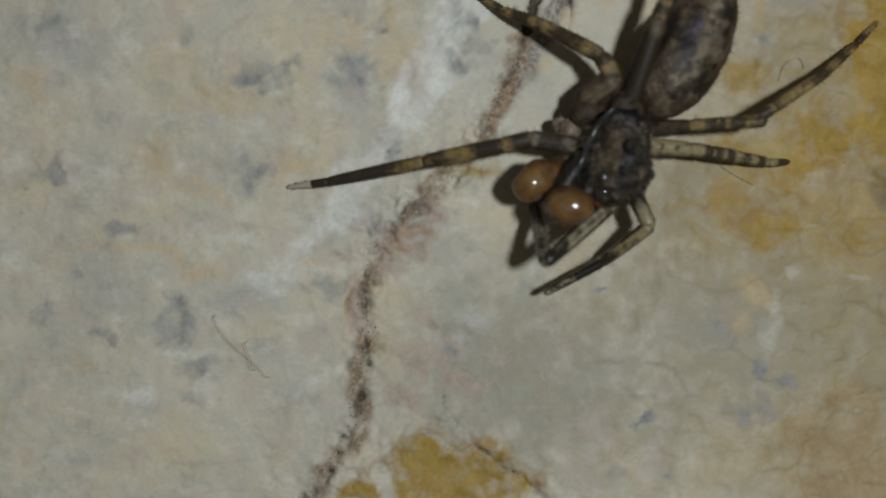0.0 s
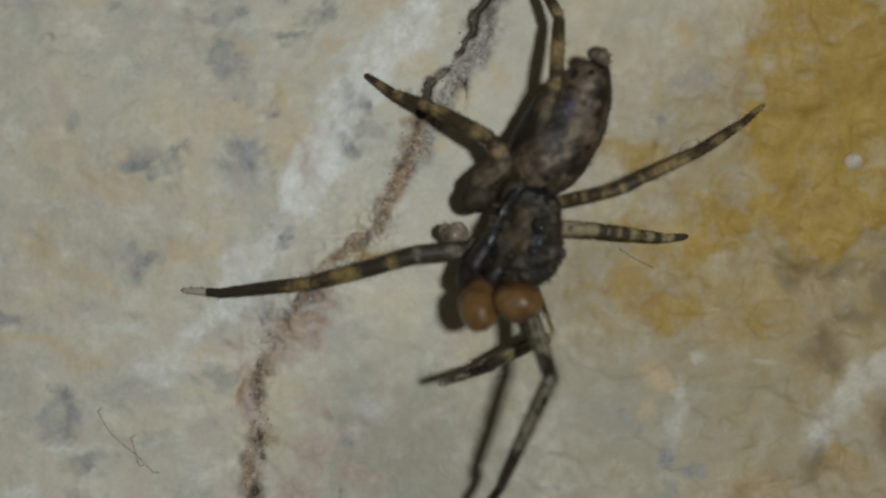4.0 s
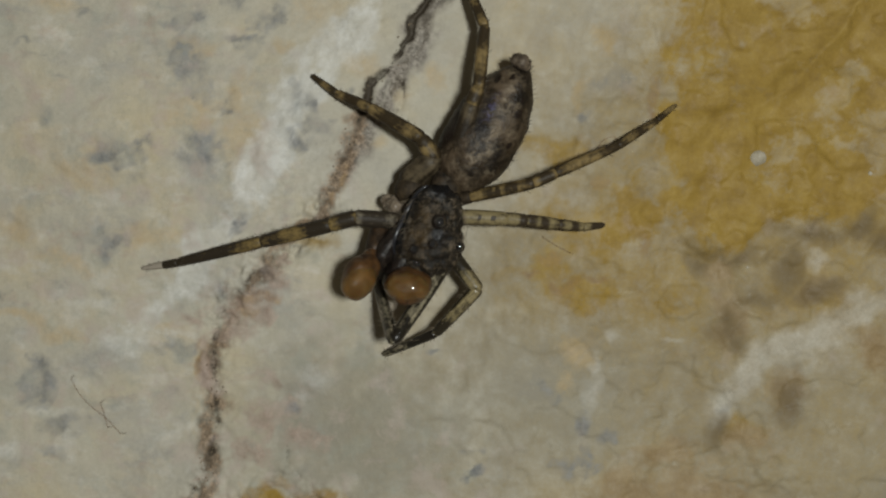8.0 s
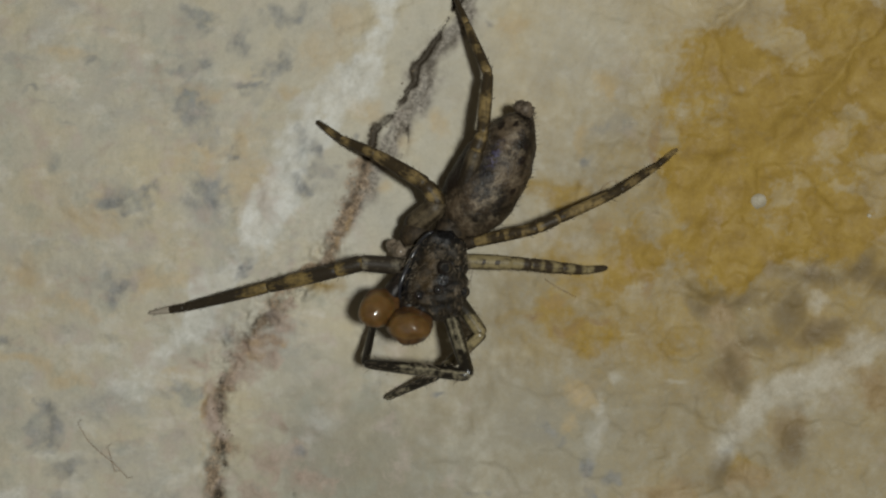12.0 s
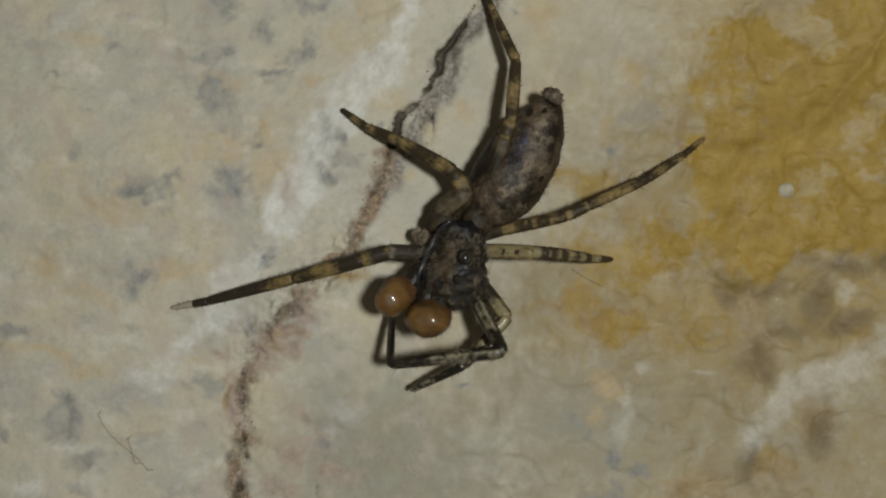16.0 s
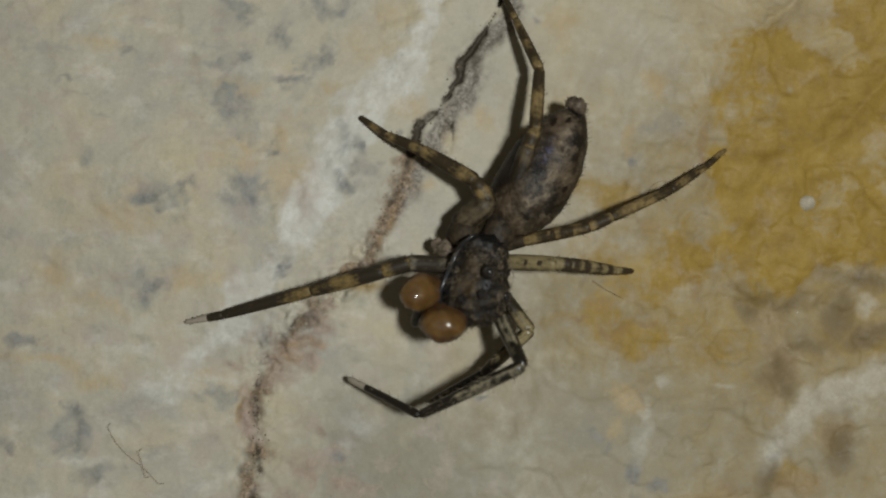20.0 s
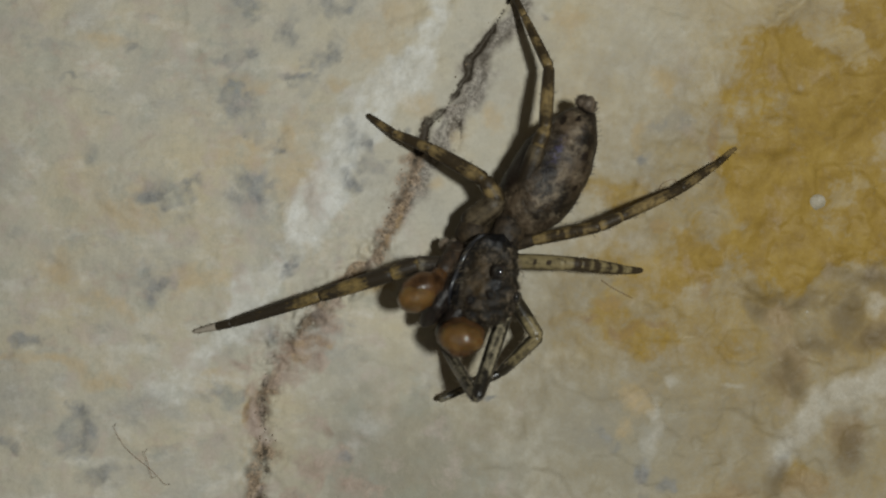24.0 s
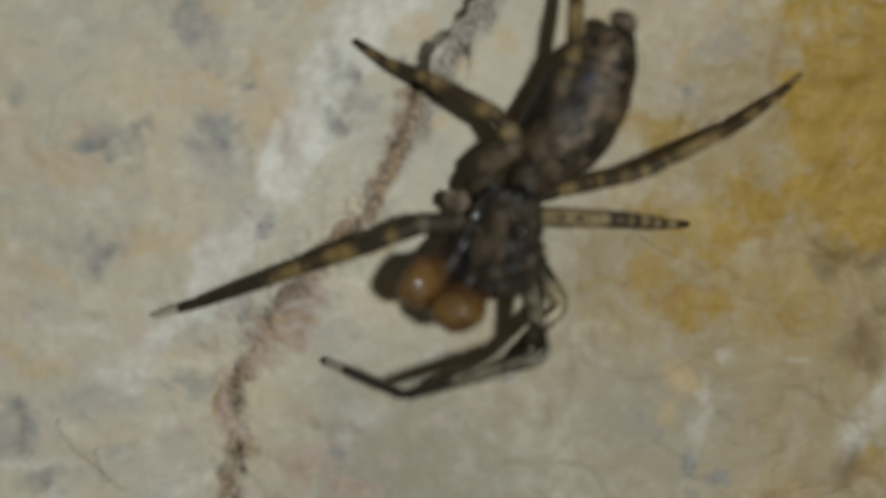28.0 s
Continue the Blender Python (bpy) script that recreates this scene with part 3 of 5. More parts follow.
def relief(x, z):
    """How far the rock stands out, in millimetres."""
    right = np.clip((x - z * 0.3 - 2) / 8, 0, 1)
    h = 0.30 * layers(x, z, 9.0, 21, 2) + 0.06 * layers(x, z, 2.2, 31, 5, 0.55)
    # flakes with crisp edges, coarser on the ochre side
    for seed, size, high in ((141, 6.5, 0.06), (151, 3.4, 0.04), (161, 1.6, 0.032)):
        h = h + high * np.tanh(14 * (layers(x, z * 1.25, size, seed, 4, 0.5) + 0.1)) * (0.45 + 0.75 * right)
    slant = layers(0.8 * x - 0.6 * z, 0.45 * (0.6 * x + 0.8 * z), 2.3, 41, 3, 0.5)
    h = h + 0.36 * (0.35 - np.abs(slant)) * right * np.clip((z + 4.5) / 3, 0.1, 1)
    wx, wz = x + 0.3 * layers(x, z, 1.4, 211, 4), z + 0.3 * layers(x, z, 1.4, 221, 4)
    for way in SHELVES:
        h = h + 0.12 * beside(wx, wz, way, 1.1)
    band = np.exp(-(far_from(x, z, WHITE_BAND) / 0.9) ** 2)
    h = h + band * (0.1 + 0.07 * layers(x, z, 0.7, 231, 3, 0.6))
    for way in CRACK_LOW + [CRACK_FAINT, RUST_LINE, POCKET_EDGE]:
        h = h + 0.12 * layers(x, z, 0.42, 191, 3, 0.6) * np.exp(-(far_from(x, z, way) / 0.8) ** 2)
    h = h + 0.05 * layers(x, z, 0.5, 193, 2) * np.exp(-(far_from(x, z, GREY_VEIN) / 0.7) ** 2)
    return h - 0.32 * crack_depth(x, z)


def line_of(low, high, step, reach):
    """Even steps in the middle, growing steps out to the reach."""
    mid = list(np.arange(low, high, step))
    out, at, s = [], 0.0, step
    while at < reach:
        s *= 1.22
        at += s
        out.append(at)
    return np.array([low - d for d in reversed(out)] + mid + [mid[-1] + d for d in out])


def rock_face():
    xs, zs = line_of(-26.0, 21.0, 0.08, 190.0), line_of(-17.0, 13.0, 0.08, 160.0)
    x, z = (g.ravel() for g in np.meshgrid(xs, zs))
    calm = np.clip(1.5 - np.hypot(x, z) / 120, 0.15, 1)
    y = -relief(x, z) * calm - 9 * lattice(x, z, 60.0, 88) * np.clip(np.hypot(x, z) / 90 - 0.4, 0, 1)
    n, w = len(x), len(xs)
    i = (np.arange(len(zs) - 1)[:, None] * w + np.arange(w - 1)[None, :]).ravel()
    quads = np.stack([i, i + 1, i + w + 1, i + w], 1)
    rim = np.concatenate([np.arange(w), np.arange(2, len(zs) + 1) * w - 1, np.arange(n - 2, n - w - 1, -1), np.arange(len(zs) - 2, 0, -1) * w])
    back = np.stack([x[rim], np.full(len(rim), 70.0), z[rim]], 1)
    k = len(rim)
    side = np.stack([rim, n + np.arange(k), n + (np.arange(k) + 1) % k, np.roll(rim, -1)], 1)
    mesh = bpy.data.meshes.new("rock_wall")
    verts = np.concatenate([np.stack([x, y, z], 1), back]) * MM
    faces = np.concatenate([quads, side])
    mesh.from_pydata(verts.tolist(), [], faces.tolist() + [list(range(n + k - 1, n - 1, -1))])
    mesh.polygons.foreach_set("use_smooth", np.arange(len(mesh.polygons)) < len(quads))
    wx, wz = x + 0.35 * layers(x, z, 1.6, 51, 4, 0.6), z + 0.35 * layers(x, z, 1.6, 61, 4, 0.6)
    out = np.clip((np.hypot(x, z) - 22) / 10, 0, 1)
    wide = np.clip(layers(x, z, 14.0, 91, 3) * 1.6, 0, 1) * out
    rag = layers(x, z, 1.1, 15, 5, 0.65)
    band = 0.72 * np.clip(1.75 - far_from(wx, wz, WHITE_BAND) / 0.5 + 0.5 * rag, 0, 1)
    band = np.maximum(band, 0.55 * np.clip(1.3 - far_from(wx, wz, WHITE_TRAIL) / 0.8 + 0.9 * rag, 0, 1))
    band = np.maximum(band, 0.42 * np.clip(1.4 - far_from(wx, wz, PALE_STREAK) / 0.8 + 0.35 * rag, 0, 1))
    blue = np.zeros_like(x)
    for places in (BLUE_UPPER, BLUE_LEFT, BLUE_LOWER, BLUE_BAND):
        soft, core = blots(wx, wz, places, 2.6, 201, 0.5), blots(wx, wz, places, 1.5, 223, 0.75)
        blue = np.maximum(blue, np.maximum(0.5 * soft, core))
    blue = blue * np.clip(0.8 + 0.55 * layers(x, z, 0.7, 225, 4, 0.65), 0.4, 1)
    seam = lambda way, w: np.exp(-(far_from(wx, wz, way) / w) ** 2)
    left = np.clip((-x - 0.55 * z - 1.0) / 5, 0, 1)
    stains = {
        "mottle": np.maximum(left, 0.25),
        "tan": np.maximum(0.85 * np.maximum(blots(wx, wz, TAN_UPPER, 1.7, 203), blots(wx, wz, TAN_LOWER, 1.7, 203)), wide),
        "yellow": np.maximum(np.maximum(np.maximum(np.maximum(blots(wx, wz, YELLOW, 1.1, 205, 0.3), blots(wx, wz, YELLOW_POCKET, 0.8, 229, 0.25) * np.clip(0.95 + 0.3 * layers(x, z, 0.9, 233, 4, 0.65), 0.6, 1)), 0.62 * np.clip((x + 4 - z * 0.35) / 15, 0, 1) * np.clip(0.95 + (z + 4) / 9, 0.5, 1) + 0.12 * lattice(x, z, 3.0, 227) * (x > 0)), 0.8 * blots(wx, wz, YELLOW_FAINT, 1.8, 207)), np.clip(layers(x, z, 30.0, 95, 3), 0, 1) * out),
        "dun_falloff": spread(wx, wz, DUN_FALLOFF),
        "umber": 0.95 * blots(wx, wz, UMBER, 1.1, 209, 0.25),
        "white": np.maximum(band, np.maximum(0.2 * blots(wx, wz, WHITE_FLECKS, 1.3, 213, 0.6), 0.42 * blots(wx, wz, WHITE_LOWER, 2.2, 213, 0.3))),
        "vein": np.maximum(seam(GREY_VEIN, 0.5), 0.9 * np.exp(-(far_from(wx - 0.3, wz, CRACK_TOP) / 0.36) ** 2)),
        "seam": np.maximum(np.maximum(0.85 * seam(CRACK_LOW[0], 0.38), 0.7 * seam(CRACK_FAINT, 0.3)), np.maximum(0.85 * seam(CRACK_MID, 0.42), 0.9 * seam(RUST_LINE, 0.2))),
        "pink": blots(wx, wz, PINK, 1.5, 215, 0.5),
        "blue": np.maximum(blue, np.clip(layers(x, z, 6.0, 97, 3) * 1.4 - 0.4, 0, 1) * out),
        "rust": np.maximum(blots(wx, wz, RUST_SPOTS, 1.2, 217, 0.5), 0.9 * seam(POCKET_EDGE, 0.22)),
        "brown": 0.9 * blots(wx, wz, BROWN, 2.0, 219, 0.25),
        "crack": crack_depth(x, z),
    }
    for name, value in stains.items():
        a = mesh.attributes.new(name, "FLOAT", "POINT")
        a.data.foreach_set("value", np.concatenate([value, np.zeros(k)]).astype(np.float32))
    mesh.materials.append(ROCK)
    return tagged(new("rock_wall", mesh), "weathered beige rock wall stained ochre and grey, split by a dark crack", "rock wall", kind="structure")


rock_face()


# ---- building in millimetres ----
def part(name, bm, mats, parent=None, label="", smooth=True):
    """Links a bmesh, in millimetres, as one mesh object; mats is one material or a list."""
    bm.normal_update()
    mesh = bpy.data.meshes.new(name)
    bm.to_mesh(mesh)
    bm.free()
    mesh.transform(Matrix.Scale(MM, 4))
    for m in mats if isinstance(mats, list) else [mats]:
        mesh.materials.append(m)
    if smooth:
        mesh.polygons.foreach_set("use_smooth", np.ones(len(mesh.polygons), bool))
    ob = new(name, mesh)
    ob.parent = parent
    return tagged(ob, label)


def along(a, b):
    """The pose of a joint whose x axis runs from a to b, with z away from the rock."""
    a, b = Vector(a), Vector(b)
    x = (b - a).normalized()
    y = Vector((0, -1, 0)).cross(x)
    if y.length < 0.05:
        y = Vector((0, 0, 1))
    y.normalize()
    z = x.cross(y)
    m = Matrix((x, y, z)).transposed().to_4x4()
    return Matrix.Translation(a * MM) @ m


def tube(bm, way, radii, sides=12, band=None, white=None, slot=0):
    """A closed tube along points, with its radius at each; returns its rings."""
    lay_b = bm.verts.layers.float.get("band") or bm.verts.layers.float.new("band")
    lay_w = bm.verts.layers.float.get("white") or bm.verts.layers.float.new("white")
    rings, count = [], len(way)
    for k, (p, r) in enumerate(zip(way, radii)):
        p = Vector(p)
        d = (Vector(way[min(k + 1, count - 1)]) - Vector(way[max(k - 1, 0)])).normalized()
        side = d.cross(Vector((0.1, 0.2, 1))).normalized()
        up = side.cross(d)
        ring = []
        for s in range(sides):
            a = 2 * math.pi * s / sides
            v = bm.verts.new(p + (side * math.cos(a) + up * math.sin(a)) * r)
            v[lay_b] = band[k] if band else 0.0
            v[lay_w] = white[k] if white else 0.0
            ring.append(v)
        rings.append(ring)
    for a, b in zip(rings, rings[1:]):
        for s in range(sides):
            bm.faces.new((a[s], a[(s + 1) % sides], b[(s + 1) % sides], b[s])).material_index = slot
    bm.faces.new(list(reversed(rings[0]))).material_index = slot
    bm.faces.new(rings[-1]).material_index = slot
    return rings


def bristle(bm, root, way, length, r, slot=0, bend=0.15):
    """One bent, pointed hair of three sides."""
    way = Vector(way).normalized()
    side = way.orthogonal().normalized()
    up = way.cross(side)
    mid = Vector(root) + way * length * 0.55 + side * length * bend * random.uniform(-1, 1)
    tip = Vector(root) + way * length + up * length * bend * random.uniform(-1, 1)
    low, high = [], []
    for s in range(3):
        a = 2 * math.pi * s / 3
        o = side * math.cos(a) + up * math.sin(a)
        low.append(bm.verts.new(Vector(root) + o * r))
        high.append(bm.verts.new(mid + o * r * 0.7))
    end = bm.verts.new(tip)
    for s in range(3):
        t = (s + 1) % 3
        bm.faces.new((low[s], low[t], high[t], high[s])).material_index = slot
        bm.faces.new((high[s], high[t], end)).material_index = slot


def joint(length, r0, r1, bands=(), white=(), bulge=0.08, hairs=24, hair=0.35, curve=0.0, dots=()):
    """A leg joint along x, from 0 to its length: rounded ends and dark rings; its bristles come second."""
    bm = bmesh.new()
    count = 36
    blunt = min(0.4, max(0.08, 0.75 * max(r0, r1) / length))
    way, radii, dark, pale = [], [], [], []
    for k in range(count + 1):
        u = k / count
        x = -r0 * 0.5 + (length + (r0 + r1) * 0.5) * u
        end = min(1.0, math.sqrt(max(0.02, 1 - (1 - min(u, 1 - u) / blunt) ** 2)) if min(u, 1 - u) < blunt else 1.0)
        way.append((x, 0, curve * math.sin(math.pi * u)))
        radii.append((r0 + (r1 - r0) * u) * (1 + bulge * math.sin(math.pi * u)) * end)
        dark.append(max([min(1.0, max(0.0, 0.5 + min(u - a, b - u) / 0.2)) for a, b in [(a if a > 0 else -1, b if b < 1 else 2) for a, b in bands]] or [0.0]))
        pale.append(1.0 if any(a <= u <= b for a, b in white) else 0.0)
    tube(bm, way, radii, 14, dark, pale)
    layer = bm.verts.layers.float["band"]
    for v in bm.verts:
        if v.co.z > 0.1 and any(abs(v.co.x - length * u) < 0.09 and abs(v.co.y) < 0.12 for u in dots):
            v[layer] = 1.6
    fur = bmesh.new()
    for k in range(hairs):
        u = random.uniform(0.03, 0.97)
        a = random.uniform(0, 2 * math.pi)
        r = (r0 + (r1 - r0) * u) * 0.95
        o = Vector((0, math.cos(a), math.sin(a)))
        bristle(fur, Vector((length * u, 0, curve * math.sin(math.pi * u))) + o * r, o * random.uniform(0.5, 1.1) + Vector((0.7, 0, 0)), hair * random.uniform(0.4, 1.1), 0.012)
    return bm, fur


def lump(centre, axes, rings=28, sides=36, shape=None, rough=0.0, size=0.5):
    """A rounded body about a centre with three half axes (vectors); shape(u, a) scales its girth along the first."""
    bm = bmesh.new()
    c = Vector(centre)
    ax, ay, az = (Vector(v) for v in axes)
    grid = []
    for k in range(rings + 1):
        u = -1 + 2 * k / rings
        g = math.sqrt(max(0.0, 1 - u * u)) if shape is None else shape(u)
        ring = []
        for s in range(sides):
            a = 2 * math.pi * s / sides
            p = c + ax * u + (ay * math.cos(a) + az * math.sin(a)) * max(g, 0.02)
            if rough:
                p += (p - c).normalized() * rough * noise.fractal(p / size, 0.8, 2.0, 4)
            ring.append(bm.verts.new(p))
        grid.append(ring)
    for a, b in zip(grid, grid[1:]):
        for s in range(sides):
            bm.faces.new((a[s], a[(s + 1) % sides], b[(s + 1) % sides], b[s]))
    bm.faces.new(list(reversed(grid[0])))
    bm.faces.new(grid[-1])
    bmesh.ops.recalc_face_normals(bm, faces=bm.faces)
    return bm


def coat_of_hair(bm, flow, count, length, r=0.012, seed=1, lift=0.55):
    """Bristles on the surface of a lump that lie along flow; a bmesh of hairs alone."""
    rng = random.Random(seed)
    bm.normal_update()
    faces = [f for f in bm.faces if len(f.verts) == 4 and f.normal.y < 0.5]
    areas = [f.calc_area() for f in faces]
    hair = bmesh.new()
    for f in rng.choices(faces, areas, k=count):
        u, v = rng.random(), rng.random()
        a, b, c, d = (q.co for q in f.verts)
        p = (a * (1 - u) + b * u) * (1 - v) + (d * (1 - u) + c * u) * v
        way = f.normal * lift + Vector(flow) * 0.7 + Vector([rng.uniform(-0.5, 0.5) for _ in range(3)])
        bristle(hair, p - f.normal * 0.02, way, length * rng.uniform(0.5, 1.2), r)
    return hair


# ---- the spider ----
HEAD, WAIST, BELLY, TAIL = (Vector(p) for p in ((-0.37, -2.6, -0.82), (0.16, -2, 0.85), (1.81, -2.6, 2.95), (3.06, -2.4, 5.62)))
COXA_FRONT, COXA_SECOND = Vector((0.11, -1.9, -2.24)), Vector((0.33, -1.7, -1.7))
FOOT = Vector((HEAD.x, 0, HEAD.z))
spider = new("spider")
spider.location = FOOT * MM
tagged(spider, "brown mottled spider with banded legs, clinging head down to the rock", "spider")


def at(m):
    """A pose in the spider's own space."""
    return Matrix.Translation(-FOOT * MM) @ m


# dark spots on the abdomen: along, across, their sizes
SPOTS = [(0.36, -0.46, 0.09, 0.09), (0.55, -0.38, 0.06, 0.06), (-0.06, -0.66, 0.07, 0.07), (0.74, 0.12, 0.06, 0.07), (0.62, 0.4, 0.09, 0.08), (0.84, -0.2, 0.05, 0.08), (-0.1, 0.75, 0.5, 0.3), (0.2, -0.2, 0.05, 0.05)]


def body():
    home = Matrix.Translation(-FOOT * MM)
    # carapace: long axis from the waist to the face
    face = (Vector((HEAD.x - 0.75, 0, HEAD.z - 3.0)) - Vector((HEAD.x, 0, HEAD.z))).normalized()
    across = Vector((0, -1, 0)).cross(face).normalized()
    bm = lump(HEAD, (face * 1.72, across * 1.36, Vector((0, -1, 0)) * 1.25), 60, 68,
              lambda u: (max(0.0, 1 - abs(u) ** 3.2)) ** 0.5 * (0.9 + 0.12 * math.sin(2.2 * u - 0.2)), 0.16, 0.42)
    lay_p, lay_r = bm.verts.layers.float.new("patch"), bm.verts.layers.float.new("rim")
    right = across if across.x > 0 else -across
    for v in bm.verts:
        u, w = (v.co - HEAD).dot(face) / 1.72, (v.co - HEAD).dot(right) / 1.36
        v[lay_p] = math.exp(-(((u - 0.1) / 0.42) ** 2 + ((w + 0.3) / 0.3) ** 2))
        v[lay_r] = max(math.exp(-((w + 0.86) / 0.2) ** 2), 0.8 * math.exp(-(((u - 0.05) / 0.25) ** 2 + ((w - 0.22) / 0.22) ** 2)), 0.8 * math.exp(-(((u + 0.95) / 0.25) ** 2 + (w / 0.5) ** 2)))
    hair = coat_of_hair(bm, face * 0.9, 1500, 0.3, 0.009, 3, 0.2)
    carapace = part("carapace", bm, CARAPACE, spider, "dark bristly carapace")
    carapace.matrix_local = home
    h = part("bristles", hair, HAIR, carapace, "short grey-brown bristles")
    tagged(h, kind="stuff")
    pale = lump(HEAD, (face * 1.74, across * 1.38, Vector((0, -1, 0)) * 1.27), 20, 24)
    h = part("pale_bristles", coat_of_hair(pale, face * 0.8 + across * -0.3, 460, 0.34, 0.009, 8, 0.12), PALE_HAIR, carapace)
    tagged(h, kind="stuff")
    pale.free()
    # glossy rim along the flank, from the neck to the jaws
    rim = bmesh.new()
    way = []
    for k in range(25):
        u = -0.92 + 1.62 * k / 24
        w = -0.97 * (max(0.0, 1 - abs(u) ** 3.2)) ** 0.5 * (0.9 + 0.12 * math.sin(2.2 * u - 0.2))
        way.append(HEAD + face * 1.74 * u + right * 1.36 * w + Vector((0, -0.5 - 0.12 * math.sin(5 * u), 0)))
    tube(rim, way, [0.05 + 0.05 * math.sin(math.pi * k / 24) for k in range(25)], 10)
    part("rim", rim, GLOSS, carapace, "shiny black rim of the carapace")
    for k, p in enumerate([(-0.03, -4.0, -0.5), (-0.3, -3.95, -1.33), (-1, -3.7, -1.53), (-0.88, -3.3, -2.03), (0.68, -3.2, -1.44)]):
        r = (0.21, 0.14, 0.16, 0.2, 0.17)[k]
        eye = part("eye", lump(p, (Vector((r, 0, 0)), Vector((0, 0, r)), Vector((0, -r, 0))), 14, 18), EYE, carapace, "glossy black eye")
        part("eye_ring", lump(Vector(p) + Vector((0, 0.06, 0)), (Vector((r * 1.35, 0, 0)), Vector((0, 0, r * 1.35)), Vector((0, -r * 0.7, 0))), 12, 18), BLACK, carapace)
    jaws = (Vector((-2.35, -2.3, -2.66)) - Vector((-1.24, -2.6, -1.03)))
    wide = Vector((0, -1, 0)).cross(jaws).normalized()
    for sgn in (-1, 1):
        c = (Vector((-2.35, -2.3, -2.66)) + Vector((-1.24, -2.6, -1.03))) / 2 + wide * 0.36 * sgn
        bm = lump(c, (jaws * 0.6, wide * 0.44, Vector((0, -0.8, 0))), 24, 26, None, 0.06, 0.4)
        fur = coat_of_hair(bm, jaws.normalized(), 45, 0.3, 0.009, 31 + sgn, 0.4)
        jaw = part("chelicera", bm, BLACK, carapace, "shiny black jaw")
        tagged(part("bristles", fur, HAIR, jaw), kind="stuff")
    rust = HEAD + face * 1.6 + across * -0.15 + Vector((0, -0.1, 0))
    part("clypeus", lump(rust, (face * 0.3, across * 0.34, Vector((0, -0.2, 0))), 14, 16, None, 0.03, 0.3), RUST, carapace, "rusty red face patch")
    # waist
    stalk = part("waist", lump((WAIST + HEAD) / 2 + Vector((0.15, 0.3, 0.55)), (Vector((0.25, 0, 1.1)), Vector((0.62, 0, 0)), Vector((0, -0.6, 0))), 14, 18, None, 0.05), SKIN, spider)
    stalk.matrix_local = home
    # abdomen
    axis = (TAIL - WAIST)
    half = axis.length / 2 * 1.02
    axis.normalize()
    side = Vector((0, -1, 0)).cross(axis).normalized()
    up = axis.cross(side)
    up = up if up.y < 0 else -up
    mid = (WAIST + TAIL) / 2 + side * -0.22 + Vector((0, 0.35, 0))
    bm = lump(mid, (axis * half, side * 1.42, up * 1.3), 44, 44,
              lambda u: max(0.03, (1 - abs(u) ** 2.3) ** 0.62 * (1.0 - 0.20 * u - 0.06 * u * u)), 0.09, 0.9)
    lay_s, lay_b, lay_f = (bm.verts.layers.float.new(n) for n in ("spot", "sheen", "fleck"))
    for v in bm.verts:
        u, w = (v.co - mid).dot(axis) / half, (v.co - mid).dot(side) / 1.6
        v[lay_s] = max(math.exp(-(((u - p) / a) ** 2 + ((w - q) / c) ** 2)) for p, q, a, c in SPOTS)
        # mask of the painted bluish sheen, a fixed streak along the back
        v[lay_b] = math.exp(-(((u - 0.2) / 0.16) ** 2 + ((w - 0.17) / 0.042) ** 2))
        v[lay_f] = 0.1 + max(math.exp(-(((u + 0.3) / 0.32) ** 2 + ((w + 0.18) / 0.26) ** 2)), 0.7 * math.exp(-(((u - 0.5) / 0.3) ** 2 + ((w + 0.12) / 0.2) ** 2)))
    hair = coat_of_hair(bm, axis * 0.8, 700, 0.26, 0.010, 5, 0.25)
    belly = part("abdomen", bm, ABDOMEN, spider, "long mottled brown abdomen with a bluish sheen")
    belly.matrix_local = home
    h = part("bristles", hair, HAIR, belly, "fine brown hairs")
    tagged(h, kind="stuff")
    for k, (da, dl, ln, r) in enumerate(((0.14, 0.0, 0.3, 0.27), (-0.04, 0.1, 0.36, 0.28), (-0.17, -0.08, 0.3, 0.25))):
        root = TAIL - axis * 0.18 + side * da + up * dl
        bm, fur = joint(ln, r, r * 0.75, (), (), 0.1, 90, 0.18)
        s = part("spinneret", bm, GREY_SKIN, belly, "blunt grey-brown spinneret")
        tuft = part("spinneret_hairs", fur, HAIR, belly)
        tagged(tuft, kind="stuff")
        s.matrix_local = tuft.matrix_local = along(root, root + axis + side * da * 0.8)
    return carapace, belly


carapace, belly = body()

# joints of the five planted legs: hip, knee, end of patella, of tibia, of metatarsus, tip
STANDING = {
    "R4": [(1.18, -1.7, 0.45), (3.54, -2.6, 0.97), (4.37, -2.5, 1.34), (6.91, -1.5, 2.45), (8.62, -0.6, 3.52), (9.56, -0.05, 4.28)],
    "R3": [(0.6, -1.6, -0.33), (2.56, -1.5, -0.41), (3.35, -1.4, -0.48), (4.64, -0.9, -0.64), (5.71, -0.5, -0.75), (6.74, -0.05, -0.66)],
    "L4": [(0.34, -2, 1.07), (1.15, -3, 3.92), (1.41, -3, 4.56), (1.66, -2.1, 6.97), (0.87, -0.8, 9.17), (0.38, -0.05, 10.45)],
    "L3": [(-1.32, -1.7, 1.02), (-0.25, -2.3, 1.92), (-0.8, -2.3, 2.71), (-2.77, -1.4, 3.9), (-4.18, -0.6, 4.57), (-5.23, -0.05, 5.33)],
    "L2": [(-1.33, -1.8, -0.54), (-3.26, -2.5, -0.36), (-4.25, -2.4, -0.64), (-7.02, -1.5, -1.32), (-10.61, -0.5, -2.21), (-12.15, -0.05, -2.47)],
}
